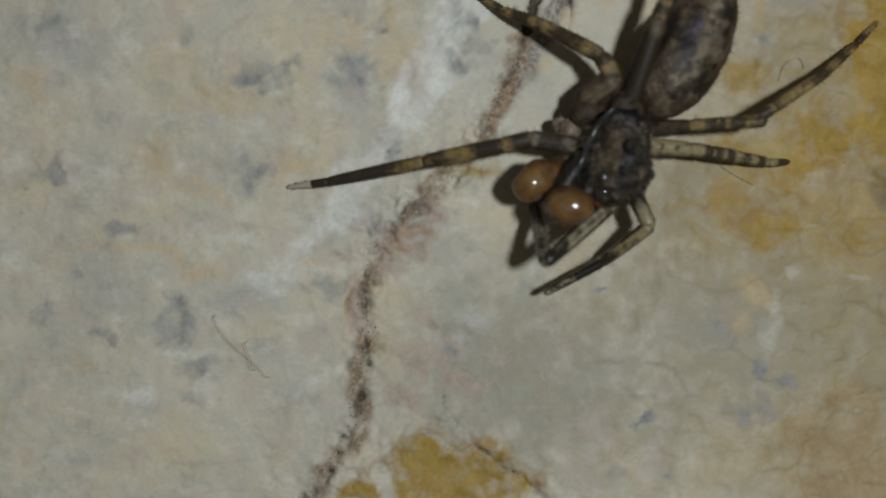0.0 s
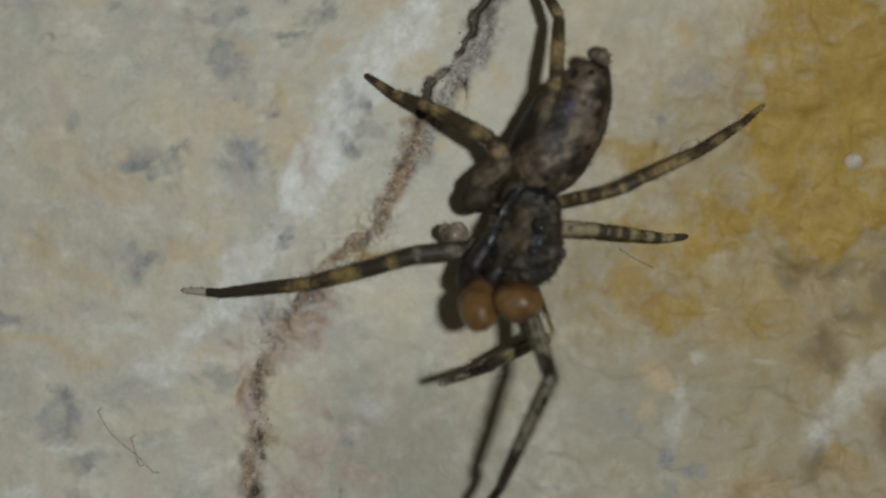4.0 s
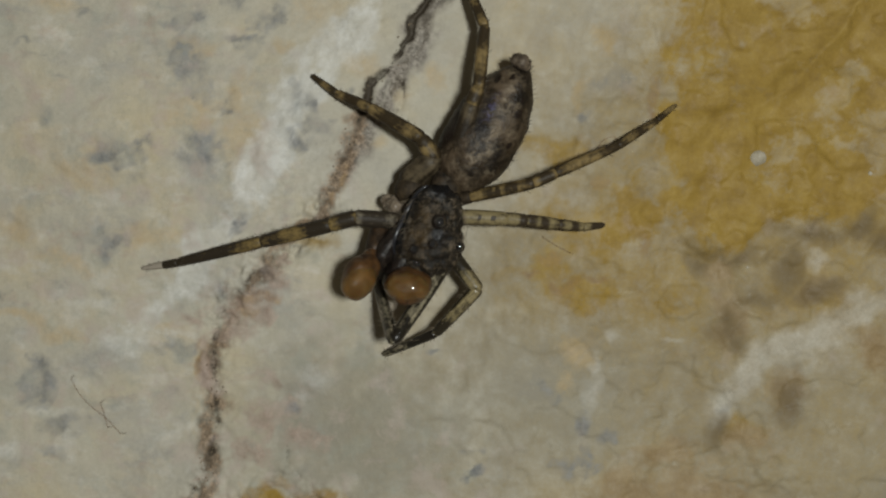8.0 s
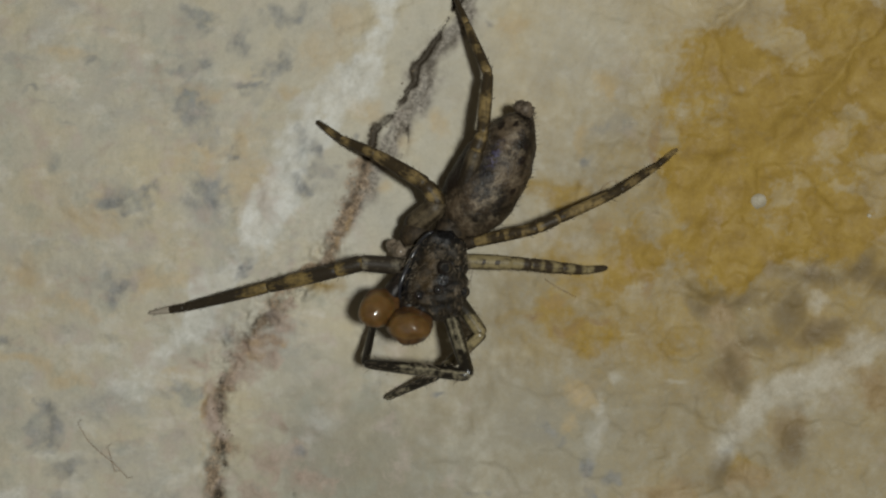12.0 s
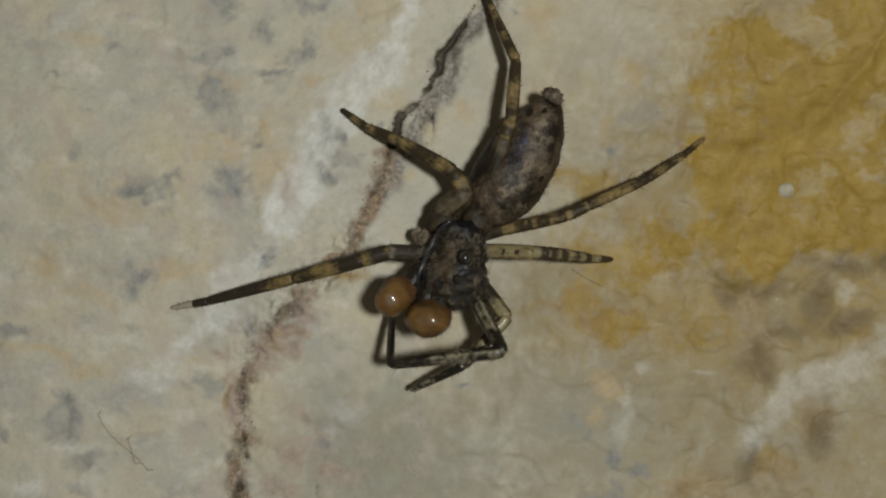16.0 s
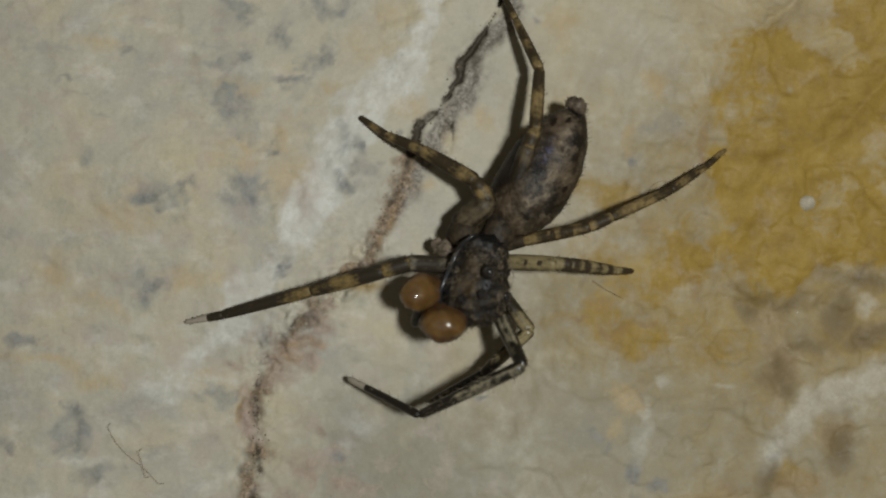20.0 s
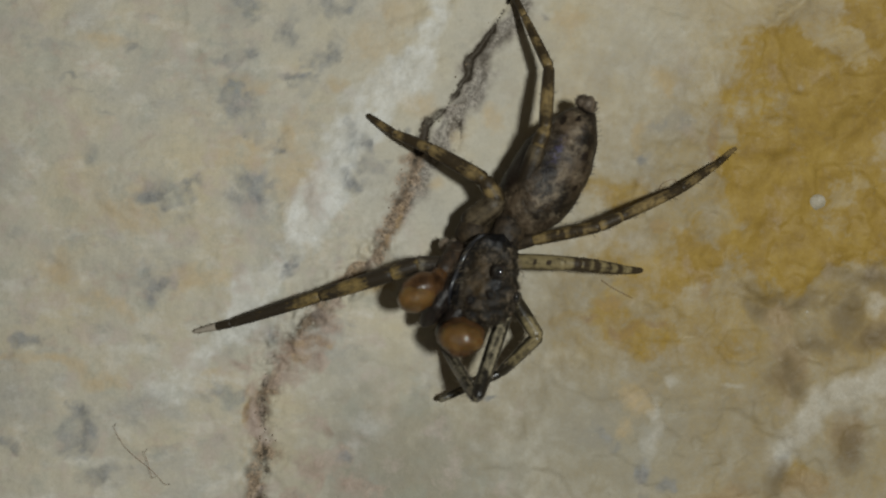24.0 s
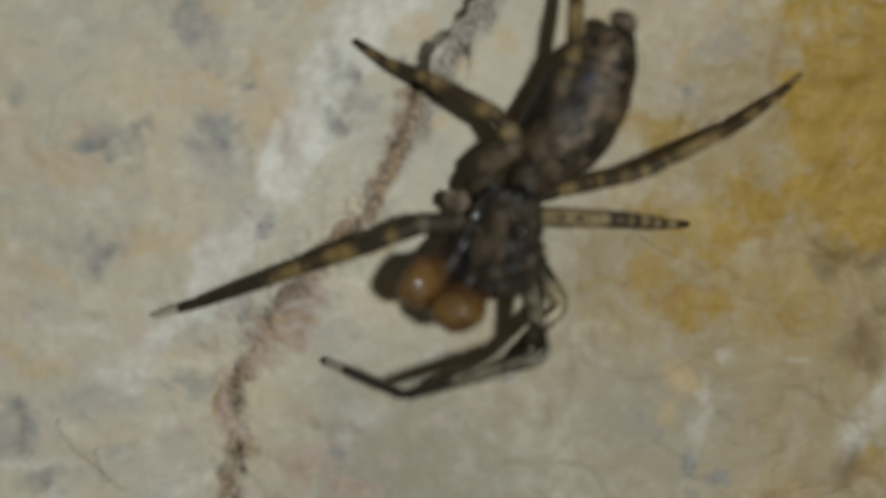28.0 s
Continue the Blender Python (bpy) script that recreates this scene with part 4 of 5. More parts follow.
# half thickness at each joint, dark rings on each joint, material
LOOKS = {
    "R4": ((0.23, 0.225, 0.21, 0.175, 0.13, 0.09), ([(0.3, 0.42), (0.55, 0.7), (0.85, 1)], [(0.3, 0.75)], [(0.0, 0.12), (0.72, 1)], [(0.0, 0.15), (0.45, 0.62), (0.85, 1)], [(0.0, 0.3)]), LEG),
    "R3": ((0.29, 0.27, 0.245, 0.23, 0.17, 0.10), ([], [(0.6, 0.9)], [(0.05, 0.28), (0.42, 0.58), (0.85, 1)], [(0.0, 0.2), (0.5, 0.7)], [(0.3, 1)]), LEG_PALE),
    "L4": ((0.42, 0.32, 0.25, 0.21, 0.14, 0.09), ([(0, 0.75)], [(0.2, 0.6)], [(0.05, 0.2), (0.62, 0.98)], [(0.2, 0.4), (0.55, 0.75), (0.9, 1)], [(0.2, 1)]), LEG),
    "L3": ((0.47, 0.36, 0.29, 0.23, 0.16, 0.10), ([(0.0, 0.2)], [(0.0, 0.3), (0.6, 0.9)], [(0.0, 0.1), (0.35, 0.75)], [(0.0, 0.1), (0.32, 0.68)], [(0.0, 0.25), (0.6, 1)]), LEG),
    "L2": ((0.31, 0.31, 0.29, 0.25, 0.18, 0.08), ([(0.05, 0.3), (0.45, 0.9)], [(0.1, 0.6)], [(0.0, 0.36), (0.72, 0.9)], [(0.3, 1)], [(0.0, 0.4)]), LEG_DARK),
}


def standing_leg(key):
    """Five joints and a coxa, hung on the thigh; all its bristles in one part."""
    pts = [Vector(p) for p in STANDING[key]]
    girth, rings, mat = LOOKS[key]
    joints = {}
    white = [(), (), (), (), [(0.4, 1)] if key == "L2" else ()]
    base = at(along(pts[0], pts[1]))
    for k, name in enumerate(("leg", "patella", "tibia", "metatarsus", "tarsus")):
        a, b = pts[k], pts[k + 1]
        length = (b - a).length
        bm, fur = joint(length, girth[k], 0.43 if key == "L3" and k == 0 else girth[k + 1], rings[k], white[k], 0.12 if k != 1 else 0.05, 10 + int(length * 12), (0.28, 0.26, 0.26, 0.22, 0.14)[k] * (0.6 if key == "R3" else 1), 0.0, (0.45, 0.72) if k == 0 and key[0] == "R" else ())
        for f in fur.faces:
            f.material_index = 1
        hairs = bpy.data.meshes.new("bristles")
        fur.to_mesh(hairs)
        fur.free()
        bm.from_mesh(hairs)
        bpy.data.meshes.remove(hairs)
        if k == 0:
            joints[name] = part(name, bm, [THIGH if key in ("L3", "L4") else GREY_THIGH if key == "L2" else mat, HAIR], spider, "brown bristly leg with pale and dark rings")
            joints[name].matrix_local = base
        else:
            joints[name] = part(name, bm, [mat, HAIR], joints["leg"])
            joints[name].matrix_local = base.inverted() @ at(along(a, b))
    hip = HEAD + (pts[0] - HEAD) * 0.72
    hip.y = pts[0].y
    if key == "R4":
        hip = pts[0] + (pts[0] - pts[1]).normalized() * 1.5 + Vector((0, 0.25, 0))
    bm, fur = joint((pts[0] - hip).length, girth[0] * 1.25, girth[0] * (1.2 if key != "R4" else 1.0), (), (), 0.15, 0)
    fur.free()
    part("coxa", bm, GREY_SKIN if key == "L2" else PALE_SKIN, joints["leg"]).matrix_local = base.inverted() @ at(along(hip, pts[0]))
    if key == "L2":
        # pale hairy hip and its small knob
        for name, c, r in (("hip", Vector((-1.75, -1.5, 0.07)), 0.43), ("trochanter", Vector((-2.12, -1.25, 0.3)), 0.28)):
            bm = lump(c, (Vector((0, 0, r)), Vector((r * 0.95, 0, 0)), Vector((0, -r, 0))), 20, 24, None, 0.1, 0.4)
            fur = coat_of_hair(bm, (-0.4, 0, -0.2), 110 if r > 0.4 else 36, 0.2, 0.009, 17, 0.5)
            knob = part(name, bm, KNOB, joints["leg"], "pale glassy hip knob")
            tuft = part("pale_bristles", fur, PALE_HAIR, knob)
            tagged(tuft, kind="stuff")
            knob.matrix_local = base.inverted() @ Matrix.Translation(-FOOT * MM)
    return joints


legs = {key: standing_leg(key) for key in STANDING}


def limb(name, label, mat, fur_mat, *shape):
    """A joint that moves by itself, with its bristles."""
    bm, fur = joint(*shape)
    ob = part(name, bm, mat, spider, label)
    tagged(part("bristles", fur, fur_mat, ob), kind="stuff")
    return ob


# moving joints of the two cleaning legs and the two palps
front_femur = limb("femur", "grey striped thigh of the front leg", LEG_GREY, PALE_HAIR, 3.9, 0.29, 0.24, [(0.9, 1)], (), 0.15, 40, 0.45)
front_tibia = limb("tibia", "dark grey shin of the front leg", LEG_GREY, PALE_HAIR, 4.3, 0.25, 0.18, [(0.7, 1)], (), 0.12, 80, 0.4)
front_tarsus = limb("tarsus", "black foot of the front leg with a white tip", LEG_GREY, PALE_HAIR, 3.7, 0.17, 0.12, [(0, 0.72)], [(0.74, 1.0)], 0.05, 40, 0.3)
second_femur = limb("femur", "olive brown thigh of the second leg", LEG_OLIVE, PALE_HAIR, 2.2, 0.29, 0.27, [(0.4, 0.6)], (), 0.12, 30, 0.4)
second_tibia = limb("tibia", "grey ringed shin of the second leg", LEG_OLIVE, PALE_HAIR, 2.5, 0.26, 0.2, [(0.7, 0.95)], (), 0.12, 40, 0.35)
second_tarsus = limb("tarsus", "grey foot of the second leg", LEG_GREY, PALE_HAIR, 2.6, 0.19, 0.12, [(0.1, 0.45)], (), 0.08, 40, 0.3)


def palp(size, length, breadth):
    """A palp: an amber bulb about its own centre, cupped by a brown shell, on jointed stalks along x."""
    bm = lump((0, 0, 0), ((length * size, 0, 0), (0, breadth * size, 0), (0, 0, 0.6 * size)), 28, 34, None, 0.06, 0.8)
    bulb = part("palp_bulb", bm, AMBER, spider, "translucent amber palp bulb")
    # the shell covers the bulb's root and the side towards the rock
    bm = lump((0.36 * size, 0, -0.24 * size), ((0.98 * size, 0, -0.1), (0, 0.92 * breadth * size + 0.1, 0), (0.1, 0, 0.62 * size)), 26, 30, None, 0.08, 0.6)
    fur = coat_of_hair(bm, (-0.6, 0, 0), 120, 0.26, 0.009, 41, 0.45)
    part("palp_shell", bm, PALP_SKIN, bulb, "dark red-brown palp shell")
    tagged(part("bristles", fur, HAIR, bulb), kind="stuff")
    for name, a, b, r0, r1, mat in (("palp_tibia", (0.8, 0, -0.3), (1.35, 0.04, -0.55), 0.34, 0.3, PALP_SKIN), ("palp_stalk", (1.35, 0.04, -0.55), (2.5, 0, -1.3), 0.32, 0.36, STALK)):
        bm, fur = joint((Vector(b) - Vector(a)).length, r0, r1, [(0, 1)], (), 0.12, 40, 0.3)
        stalk, tuft = part(name, bm, mat, bulb), part("bristles", fur, HAIR, bulb)
        tagged(tuft, kind="stuff")
        stalk.matrix_local = tuft.matrix_local = along(a, b)
    return bulb


palp_far, palp_near = palp(0.92, 0.84, 0.7), palp(0.93, 0.62, 0.88)


# ---- small things on the rock ----
def fibre(way):
    bm = bmesh.new()
    pts = [Vector(p) for p in way]
    fine = []
    for k in range((len(pts) - 1) * 6 + 1):
        i, u = min(k // 6, len(pts) - 2), k / 6 - min(k // 6, len(pts) - 2)
        a, b, c, d = pts[max(i - 1, 0)], pts[i], pts[i + 1], pts[min(i + 2, len(pts) - 1)]
        p = 0.5 * (2 * b + (c - a) * u + (2 * a - 5 * b + 4 * c - d) * u * u + (3 * b - a - 3 * c + d) * u ** 3)
        p.y = min(p.y, -0.05 - float(relief(np.array([p.x]), np.array([p.z]))[0]))
        fine.append(p)
    fine[0].y = fine[-1].y = -float(relief(np.array([fine[0].x]), np.array([fine[0].z]))[0])
    tube(bm, fine, [0.008] * len(fine), 6)
    return tagged(part("fibre", bm, FIBRE), "thin rusty plant fibre stuck to the rock", "fibre", "fibres on the rock")


for way in [
    [(4.06, -0.3, -1.12), (4.59, -0.3, -1.47), (5.39, -0.3, -1.88)],
    [(-15.06, -0.3, -6.87), (-14.64, -0.3, -7.62), (-14.11, -0.3, -8.16), (-13.58, -0.3, -8.59), (-12.94, -0.3, -9.28)],
    [(-13.85, -0.3, -7.9), (-13.68, -0.3, -8.37), (-13.52, -0.3, -9.02)],
    [(6.22, -0.3, 2.05), (6.43, -0.3, 2.66), (6.95, -0.3, 2.87), (7.16, -0.3, 2.45)]]:
    fibre(way)


def crumb(name, x, z, r, mat, label, category, group=""):
    bm = bmesh.new()
    bmesh.ops.create_icosphere(bm, subdivisions=2, radius=r)
    seed = Vector((x, z, 3.3))
    for v in bm.verts:
        v.co *= 1 + 0.35 * noise.noise(v.co / r * 1.1 + seed)
        v.co.y *= 0.7
    ob = part(name, bm, mat)
    ob.location = Vector((x, -float(relief(np.array([x]), np.array([z]))[0]) + r * 0.3, z)) * MM
    return tagged(ob, label, category, group)


GRAIN = (12.75, -0.2, 2.06)
crumb("mineral_grain", GRAIN[0], GRAIN[2], 0.4, CHALK, "chalky white mineral grain on the ochre rock", "grain", "grains on the rock")
for x, z, r in ((17.27, 1.44, 0.1), (12.45, -2.38, 0.08)):
    crumb("mineral_grain", x, z, r, CHALK, "tiny chalky white mineral grain on the ochre rock", "grain", "grains on the rock")


def crack_crumbs():
    """Loose dark grit in the crack, one mesh."""
    rng = random.Random(12)
    bm = bmesh.new()
    for way, count in ((CRACK_TOP, 26), (CRACK_MID, 40), (CRACK_LOW[0], 90)):
        for _ in range(count):
            i = rng.randrange(len(way) - 1)
            u = rng.random()
            x = way[i][0] * (1 - u) + way[i + 1][0] * u + rng.gauss(0, 0.2)
            z = way[i][1] * (1 - u) + way[i + 1][1] * u + rng.gauss(0, 0.2)
            r = rng.uniform(0.015, 0.045)
            y = -float(relief(np.array([x]), np.array([z]))[0])
            made = bmesh.ops.create_icosphere(bm, subdivisions=1, radius=r, matrix=Matrix.Translation((x, y - r * 0.3, z)))
            for v in made["verts"]:
                v.co += Vector([rng.uniform(-0.3, 0.3) * r for _ in range(3)])
    return tagged(part("grit", bm, CRUMB, smooth=False), "dark grit lodged in the crack of the rock", "grit", kind="stuff")


crack_crumbs()

# ---- what moves ----
# seconds, knee, ankle and tip of the front leg
FRONT_LEG = [
    (0, (-2.83, -3.9, -4.58), (-2.95, -0.13, -2.53), (0.09, -0.92, -0.57)),
    (0.5, (-1.7, -3.9, -5.19), (-1.93, -0.11, -3.16), (0.25, -1, -0.3)),
    (1, (-1.35, -3.9, -5.28), (-1.61, -0.06, -3.36), (0.21, -1.01, -0.28)),
    (1.5, (-0.95, -3.9, -5.31), (-1.37, -0.01, -3.52), (0.16, -1, -0.3)),
    (2, (0.46, -4.2, -4.49), (-2.94, -2.14, -6.12), (-5.94, 0.01, -5.85)),
    (2.5, (-0.24, -4.2, -4.77), (-4.38, -3.24, -5.44), (-7.05, -0.81, -4.62)),
    (4.5, (1.03, -6.2, -5.53), (0.26, -4.56, -9.43), (-0.91, -3.4, -12.74)),
    (4.8, (0.3, -6.2, -5.75), (-2.32, -5.5, -9.1), (-5.49, -4.02, -10.27)),
    (5, (0.56, -6.2, -5.44), (-1.85, -4.54, -8.58), (-5.02, -3.04, -9.77)),
    (5.1, (0.1, -6.2, -5.84), (-2.58, -4.72, -8.86), (-6.08, -3.96, -9.82)),
    (5.4, (0.36, -6.2, -5.71), (-2.43, -4.94, -8.73), (-5.95, -4.06, -9.44)),
    (5.7, (1.22, -6.2, -4.76), (-1.47, -4.3, -7.52), (-5.08, -3.62, -7.96)),
    (6, (1.68, -6.2, -5), (-1.04, -4.66, -7.96), (-4.66, -4.06, -8.36)),
    (6.5, (2.45, -5.8, -4.33), (-0.53, -4.28, -7.03), (-3.42, -2.04, -6.49)),
    (7, (2.81, -5.4, -4.17), (-0.03, -3.64, -6.87), (-2.89, -1.34, -6.4)),
    (7.5, (1.62, -4.2, -4.49), (-2.07, -2.48, -5.87), (-4.88, -0.55, -4.42)),
    (8, (-1.75, -3.9, -4.93), (-2.6, -0.15, -2.99), (0.08, -0.92, -0.56)),
    (8.5, (-0.95, -3.9, -5.1), (-2.45, -0.19, -3.52), (-0.1, -0.87, -0.75)),
    (9, (-0.37, -3.9, -5.1), (-1.92, -0.17, -3.63), (0.03, -0.91, -0.58)),
    (9.5, (-0.36, -3.9, -5.11), (-1.96, -0.15, -3.74), (-0.02, -0.89, -0.67)),
    (10, (0.04, -3.9, -5.02), (-1.73, -0.17, -3.82), (0, -0.9, -0.63)),
    (10.5, (0.46, -3.9, -4.97), (-1.5, -0.19, -4.04), (-0.03, -0.88, -0.71)),
    (11, (1.72, -4.2, -3.89), (-2.09, -2.22, -3.73), (-2.87, 0.53, -1.38)),
    (11.5, (1.09, -4.2, -4.41), (-2.71, -2.21, -4.07), (-2.83, 0.66, -1.74)),
    (12, (0.81, -4.2, -4.48), (-3.15, -2.53, -4.26), (-2.76, 0.32, -1.93)),
    (12.5, (1.38, -4.2, -3.65), (-2.04, -3.04, -5.98), (-5.42, -1.68, -5.36)),
    (14.5, (0.23, -4.2, -4.23), (-3.85, -3.37, -5.31), (-6.39, -0.95, -4.15)),
    (15, (0.28, -4.2, -4.26), (-3.57, -2.68, -5.46), (-6.36, -0.57, -4.27)),
    (15.5, (0.59, -4.2, -4.12), (-3.34, -3.15, -5.52), (-5.89, -0.79, -4.25)),
    (16, (1, -4.2, -4.05), (-3.18, -3.36, -4.61), (-3.17, -0.45, -2.32)),
    (16.5, (-1.44, -3.9, -5.07), (-2.58, -0.11, -3.38), (-0.1, -0.87, -0.74)),
    (17, (-0.71, -3.9, -5.29), (-2.08, -0.08, -3.86), (-0.12, -0.85, -0.82)),
    (17.5, (-0.57, -3.9, -5.14), (-1.9, -0.05, -3.76), (-0.03, -0.89, -0.68)),
    (18, (0.52, -3.9, -4.63), (-1.4, -0.08, -4.19), (-0.07, -0.85, -0.82)),
    (18.5, (1.84, -4.2, -2.51), (-1.66, -2.21, -4.01), (-3.48, 0.86, -3.02)),
    (19, (0.76, -4.2, -3.86), (-2.83, -3.03, -5.91), (-5.79, -0.89, -5.31)),
    (19.5, (0.36, -4.2, -4.15), (-3.46, -2.8, -5.56), (-6.1, -0.41, -4.56)),
    (20, (0.84, -4.2, -4.11), (-2.87, -3.19, -6.04), (-5.59, -0.92, -4.96)),
    (20.5, (0.65, -4.2, -4.18), (-3.06, -2.61, -5.66), (-5.76, -0.43, -4.38)),
    (21, (0.55, -4.2, -4.18), (-3.55, -3.45, -5.27), (-5.7, -0.88, -3.7)),
    (21.5, (0.54, -4.2, -4.08), (-3.51, -3.34, -5.23), (-5.7, -0.77, -3.73)),
    (23.5, (-1.61, -3.9, -5.26), (-2.57, -0.06, -3.57), (-0.19, -0.84, -0.85)),
    (24, (-1.13, -3.9, -5.28), (-2.2, -0.03, -3.73), (-0.11, -0.86, -0.79)),
    (24.5, (1.16, -4.2, -4.36), (-2.55, -2.07, -3.9), (-2.95, 1, -1.87)),
    (25, (1.38, -4.2, -4.11), (-2.91, -4.13, -3.83), (-3.16, -0.68, -2.53)),
    (25.5, (1.24, -4.2, -4.04), (-2.51, -2.1, -4.25), (-3.05, 0.58, -1.76)),
    (26, (0.68, -4.2, -4.36), (-2.91, -1.83, -4.32), (-2.65, 1.15, -2.14)),
    (26.4, (0.88, -4.2, -4.04), (-2.83, -2.5, -5.4), (-3.29, 0.11, -2.82)),
    (26.7, (1.26, -4.2, -3.88), (-2.53, -2.74, -5.29), (-5.11, -0.22, -4.47)),
    (27, (0.62, -4.2, -4.48), (-3.34, -3.15, -5.8), (-5.98, -0.62, -5.22)),
    (27.5, (0.38, -4.2, -4.18), (-3.66, -3.64, -5.55), (-6.23, -1.03, -5.06)),
    (28, (0.24, -4.2, -4.36), (-3.82, -3.48, -5.59), (-6.26, -0.77, -4.99)),
]
# seconds, knee, ankle and tip of the second leg
SECOND_LEG = [
    (0, (1.07, -2.2, -3.36), (-0.42, -0.78, -4.77), (-2.61, -1.66, -5.86)),
    (0.5, (1.07, -2.2, -3.46), (-0.68, -3.53, -4.66), (-2.59, -2.21, -5.84)),
    (1, (1.16, -2.2, -3.51), (-0.5, -3.53, -4.81), (-2.56, -2.24, -5.74)),
    (1.5, (1.15, -2.2, -3.52), (-0.34, -3.79, -4.73), (-2.59, -2.84, -5.63)),
    (2, (1.13, -2.2, -3.68), (-0.36, -3.95, -4.66), (-2.48, -2.81, -5.64)),
    (2.5, (1.08, -2.2, -3.62), (-0.32, -4.09, -4.46), (-2.47, -3.17, -5.62)),
    (4.5, (1.19, -2.2, -4.25), (-0.74, -1.08, -5.38), (-2.48, -3, -5.61)),
    (4.8, (1.31, -2.2, -3.79), (-0.47, -1.31, -5.3), (-2.54, -2.85, -5.64)),
    (5, (1.58, -2.2, -3.89), (-0.53, -2.35, -5.23), (-2.38, -0.63, -5.81)),
    (5.4, (1.03, -2.2, -4.09), (-0.58, -0.83, -5.43), (-2.8, -1.98, -6.14)),
    (5.7, (1.8, -2.2, -3.02), (0.32, -3.98, -3.97), (-2.13, -4.08, -4.85)),
    (6, (1.67, -2.2, -3.78), (0.53, -4.32, -4.47), (-1.88, -4.53, -5.41)),
    (6.5, (1.32, -2.2, -3.51), (0.12, -4.16, -4.49), (-2.24, -3.77, -5.53)),
    (7, (1.51, -2.2, -3.26), (0.59, -4.31, -4.22), (-1.81, -4.57, -5.18)),
    (7.5, (1.49, -2.2, -3.09), (0.27, -0.87, -4.83), (-2.16, -1.13, -5.72)),
    (8, (1.41, -2.2, -3.12), (-0.21, -1.55, -4.91), (-2.3, -0.38, -5.93)),
    (8.5, (1.37, -2.2, -3.24), (-0.08, -0.98, -4.87), (-2.36, -0.28, -5.9)),
    (9, (1.3, -2.2, -3.23), (-0.15, -0.97, -4.85), (-2.37, -0.11, -5.91)),
    (9.5, (1.34, -2.2, -3.08), (-0, -0.9, -4.74), (-2.35, -1.2, -5.82)),
    (10, (1.41, -2.2, -3.05), (0.06, -0.9, -4.71), (-2.27, -0.81, -5.86)),
    (10.5, (1.44, -2.2, -3.23), (0.02, -0.82, -4.76), (-2.31, -0.6, -5.88)),
    (11, (1.46, -2.2, -3.04), (-0.23, -1.93, -4.85), (-2.35, -0.76, -5.81)),
    (11.5, (1.27, -2.2, -3.05), (-0.43, -1.93, -4.87), (-2.36, -0.53, -5.9)),
    (12, (1.38, -2.2, -3.12), (-0.33, -1.57, -4.84), (-2.42, -0.48, -5.93)),
    (12.5, (1.38, -2.2, -2.85), (0.03, -1.07, -4.63), (-2.28, -1.11, -5.82)),
    (14.5, (1.28, -2.2, -2.91), (-0.29, -1.38, -4.68), (-2.34, -0.35, -5.9)),
    (15, (1.26, -2.2, -2.92), (-0.3, -1.33, -4.67), (-2.3, -0.2, -5.89)),
    (15.5, (1.28, -2.2, -2.94), (-0.28, -1.39, -4.72), (-2.34, -0.29, -5.87)),
    (16, (1.29, -2.2, -2.93), (-0.39, -2.37, -4.77), (-2.42, -1.17, -5.88)),
    (16.5, (1.24, -2.2, -2.95), (-0.21, -1.65, -4.91), (-2.44, -0.79, -5.94)),
    (17, (1.25, -2.2, -3.13), (-0.41, -2.28, -5), (-2.49, -1.02, -5.92)),
    (17.5, (1.22, -2.2, -3.04), (-0.14, -1.22, -4.9), (-2.48, -0.66, -5.88)),
    (18, (1.24, -2.2, -3.09), (-0.57, -2.26, -4.81), (-2.5, -0.91, -5.91)),
    (18.5, (1.36, -2.2, -3.08), (-0.07, -0.84, -4.62), (-2.37, -0.94, -5.82)),
    (19, (1.22, -2.2, -2.92), (-0.46, -1.68, -4.69), (-2.49, -0.63, -5.94)),
    (19.5, (1.22, -2.2, -2.88), (-0.52, -1.8, -4.63), (-2.49, -0.66, -5.88)),
    (20, (1.32, -2.2, -2.97), (-0.39, -1.6, -4.7), (-2.42, -0.55, -5.93)),
    (20.5, (1.35, -2.2, -3.1), (-0.42, -1.53, -4.73), (-2.46, -0.44, -5.92)),
    (21, (1.37, -2.2, -2.98), (-0.46, -2.02, -4.68), (-2.5, -0.9, -5.84)),
    (21.5, (1.24, -2.2, -3), (-0.49, -1.63, -4.72), (-2.47, -0.48, -5.95)),
    (23.5, (1.3, -2.2, -3.12), (-0.09, -3.86, -4.37), (-2.46, -3.95, -5.45)),
    (24, (1.29, -2.2, -3.2), (0.01, -0.71, -4.76), (-2.36, -0.78, -5.82)),
    (24.5, (1.33, -2.2, -3.03), (-0.44, -2.29, -4.79), (-2.51, -1.12, -5.87)),
    (25, (1.32, -2.2, -3.1), (-0.18, -1.1, -4.78), (-2.5, -1.22, -5.94)),
    (25.5, (1.44, -2.2, -3.16), (-0.24, -1.52, -4.89), (-2.46, -0.7, -5.95)),
    (26, (1.2, -2.2, -3.14), (-0.48, -1.43, -4.82), (-2.52, -0.3, -5.97)),
    (26.4, (1.21, -2.2, -3.03), (-0.41, -1.41, -4.75), (-2.34, -0.18, -5.99)),
    (26.7, (1.76, -2.2, -2.63), (0.18, -1.35, -4.38), (-1.89, -0.2, -5.45)),
    (27, (1.43, -2.2, -3.13), (-0.32, -2.36, -4.9), (-2.33, -1.02, -5.88)),
    (27.5, (1.21, -2.2, -2.99), (-0.54, -2.37, -4.77), (-2.69, -1.41, -5.88)),
    (28, (1.16, -2.2, -3.11), (-0.64, -2.31, -4.85), (-2.89, -1.46, -5.84)),
]
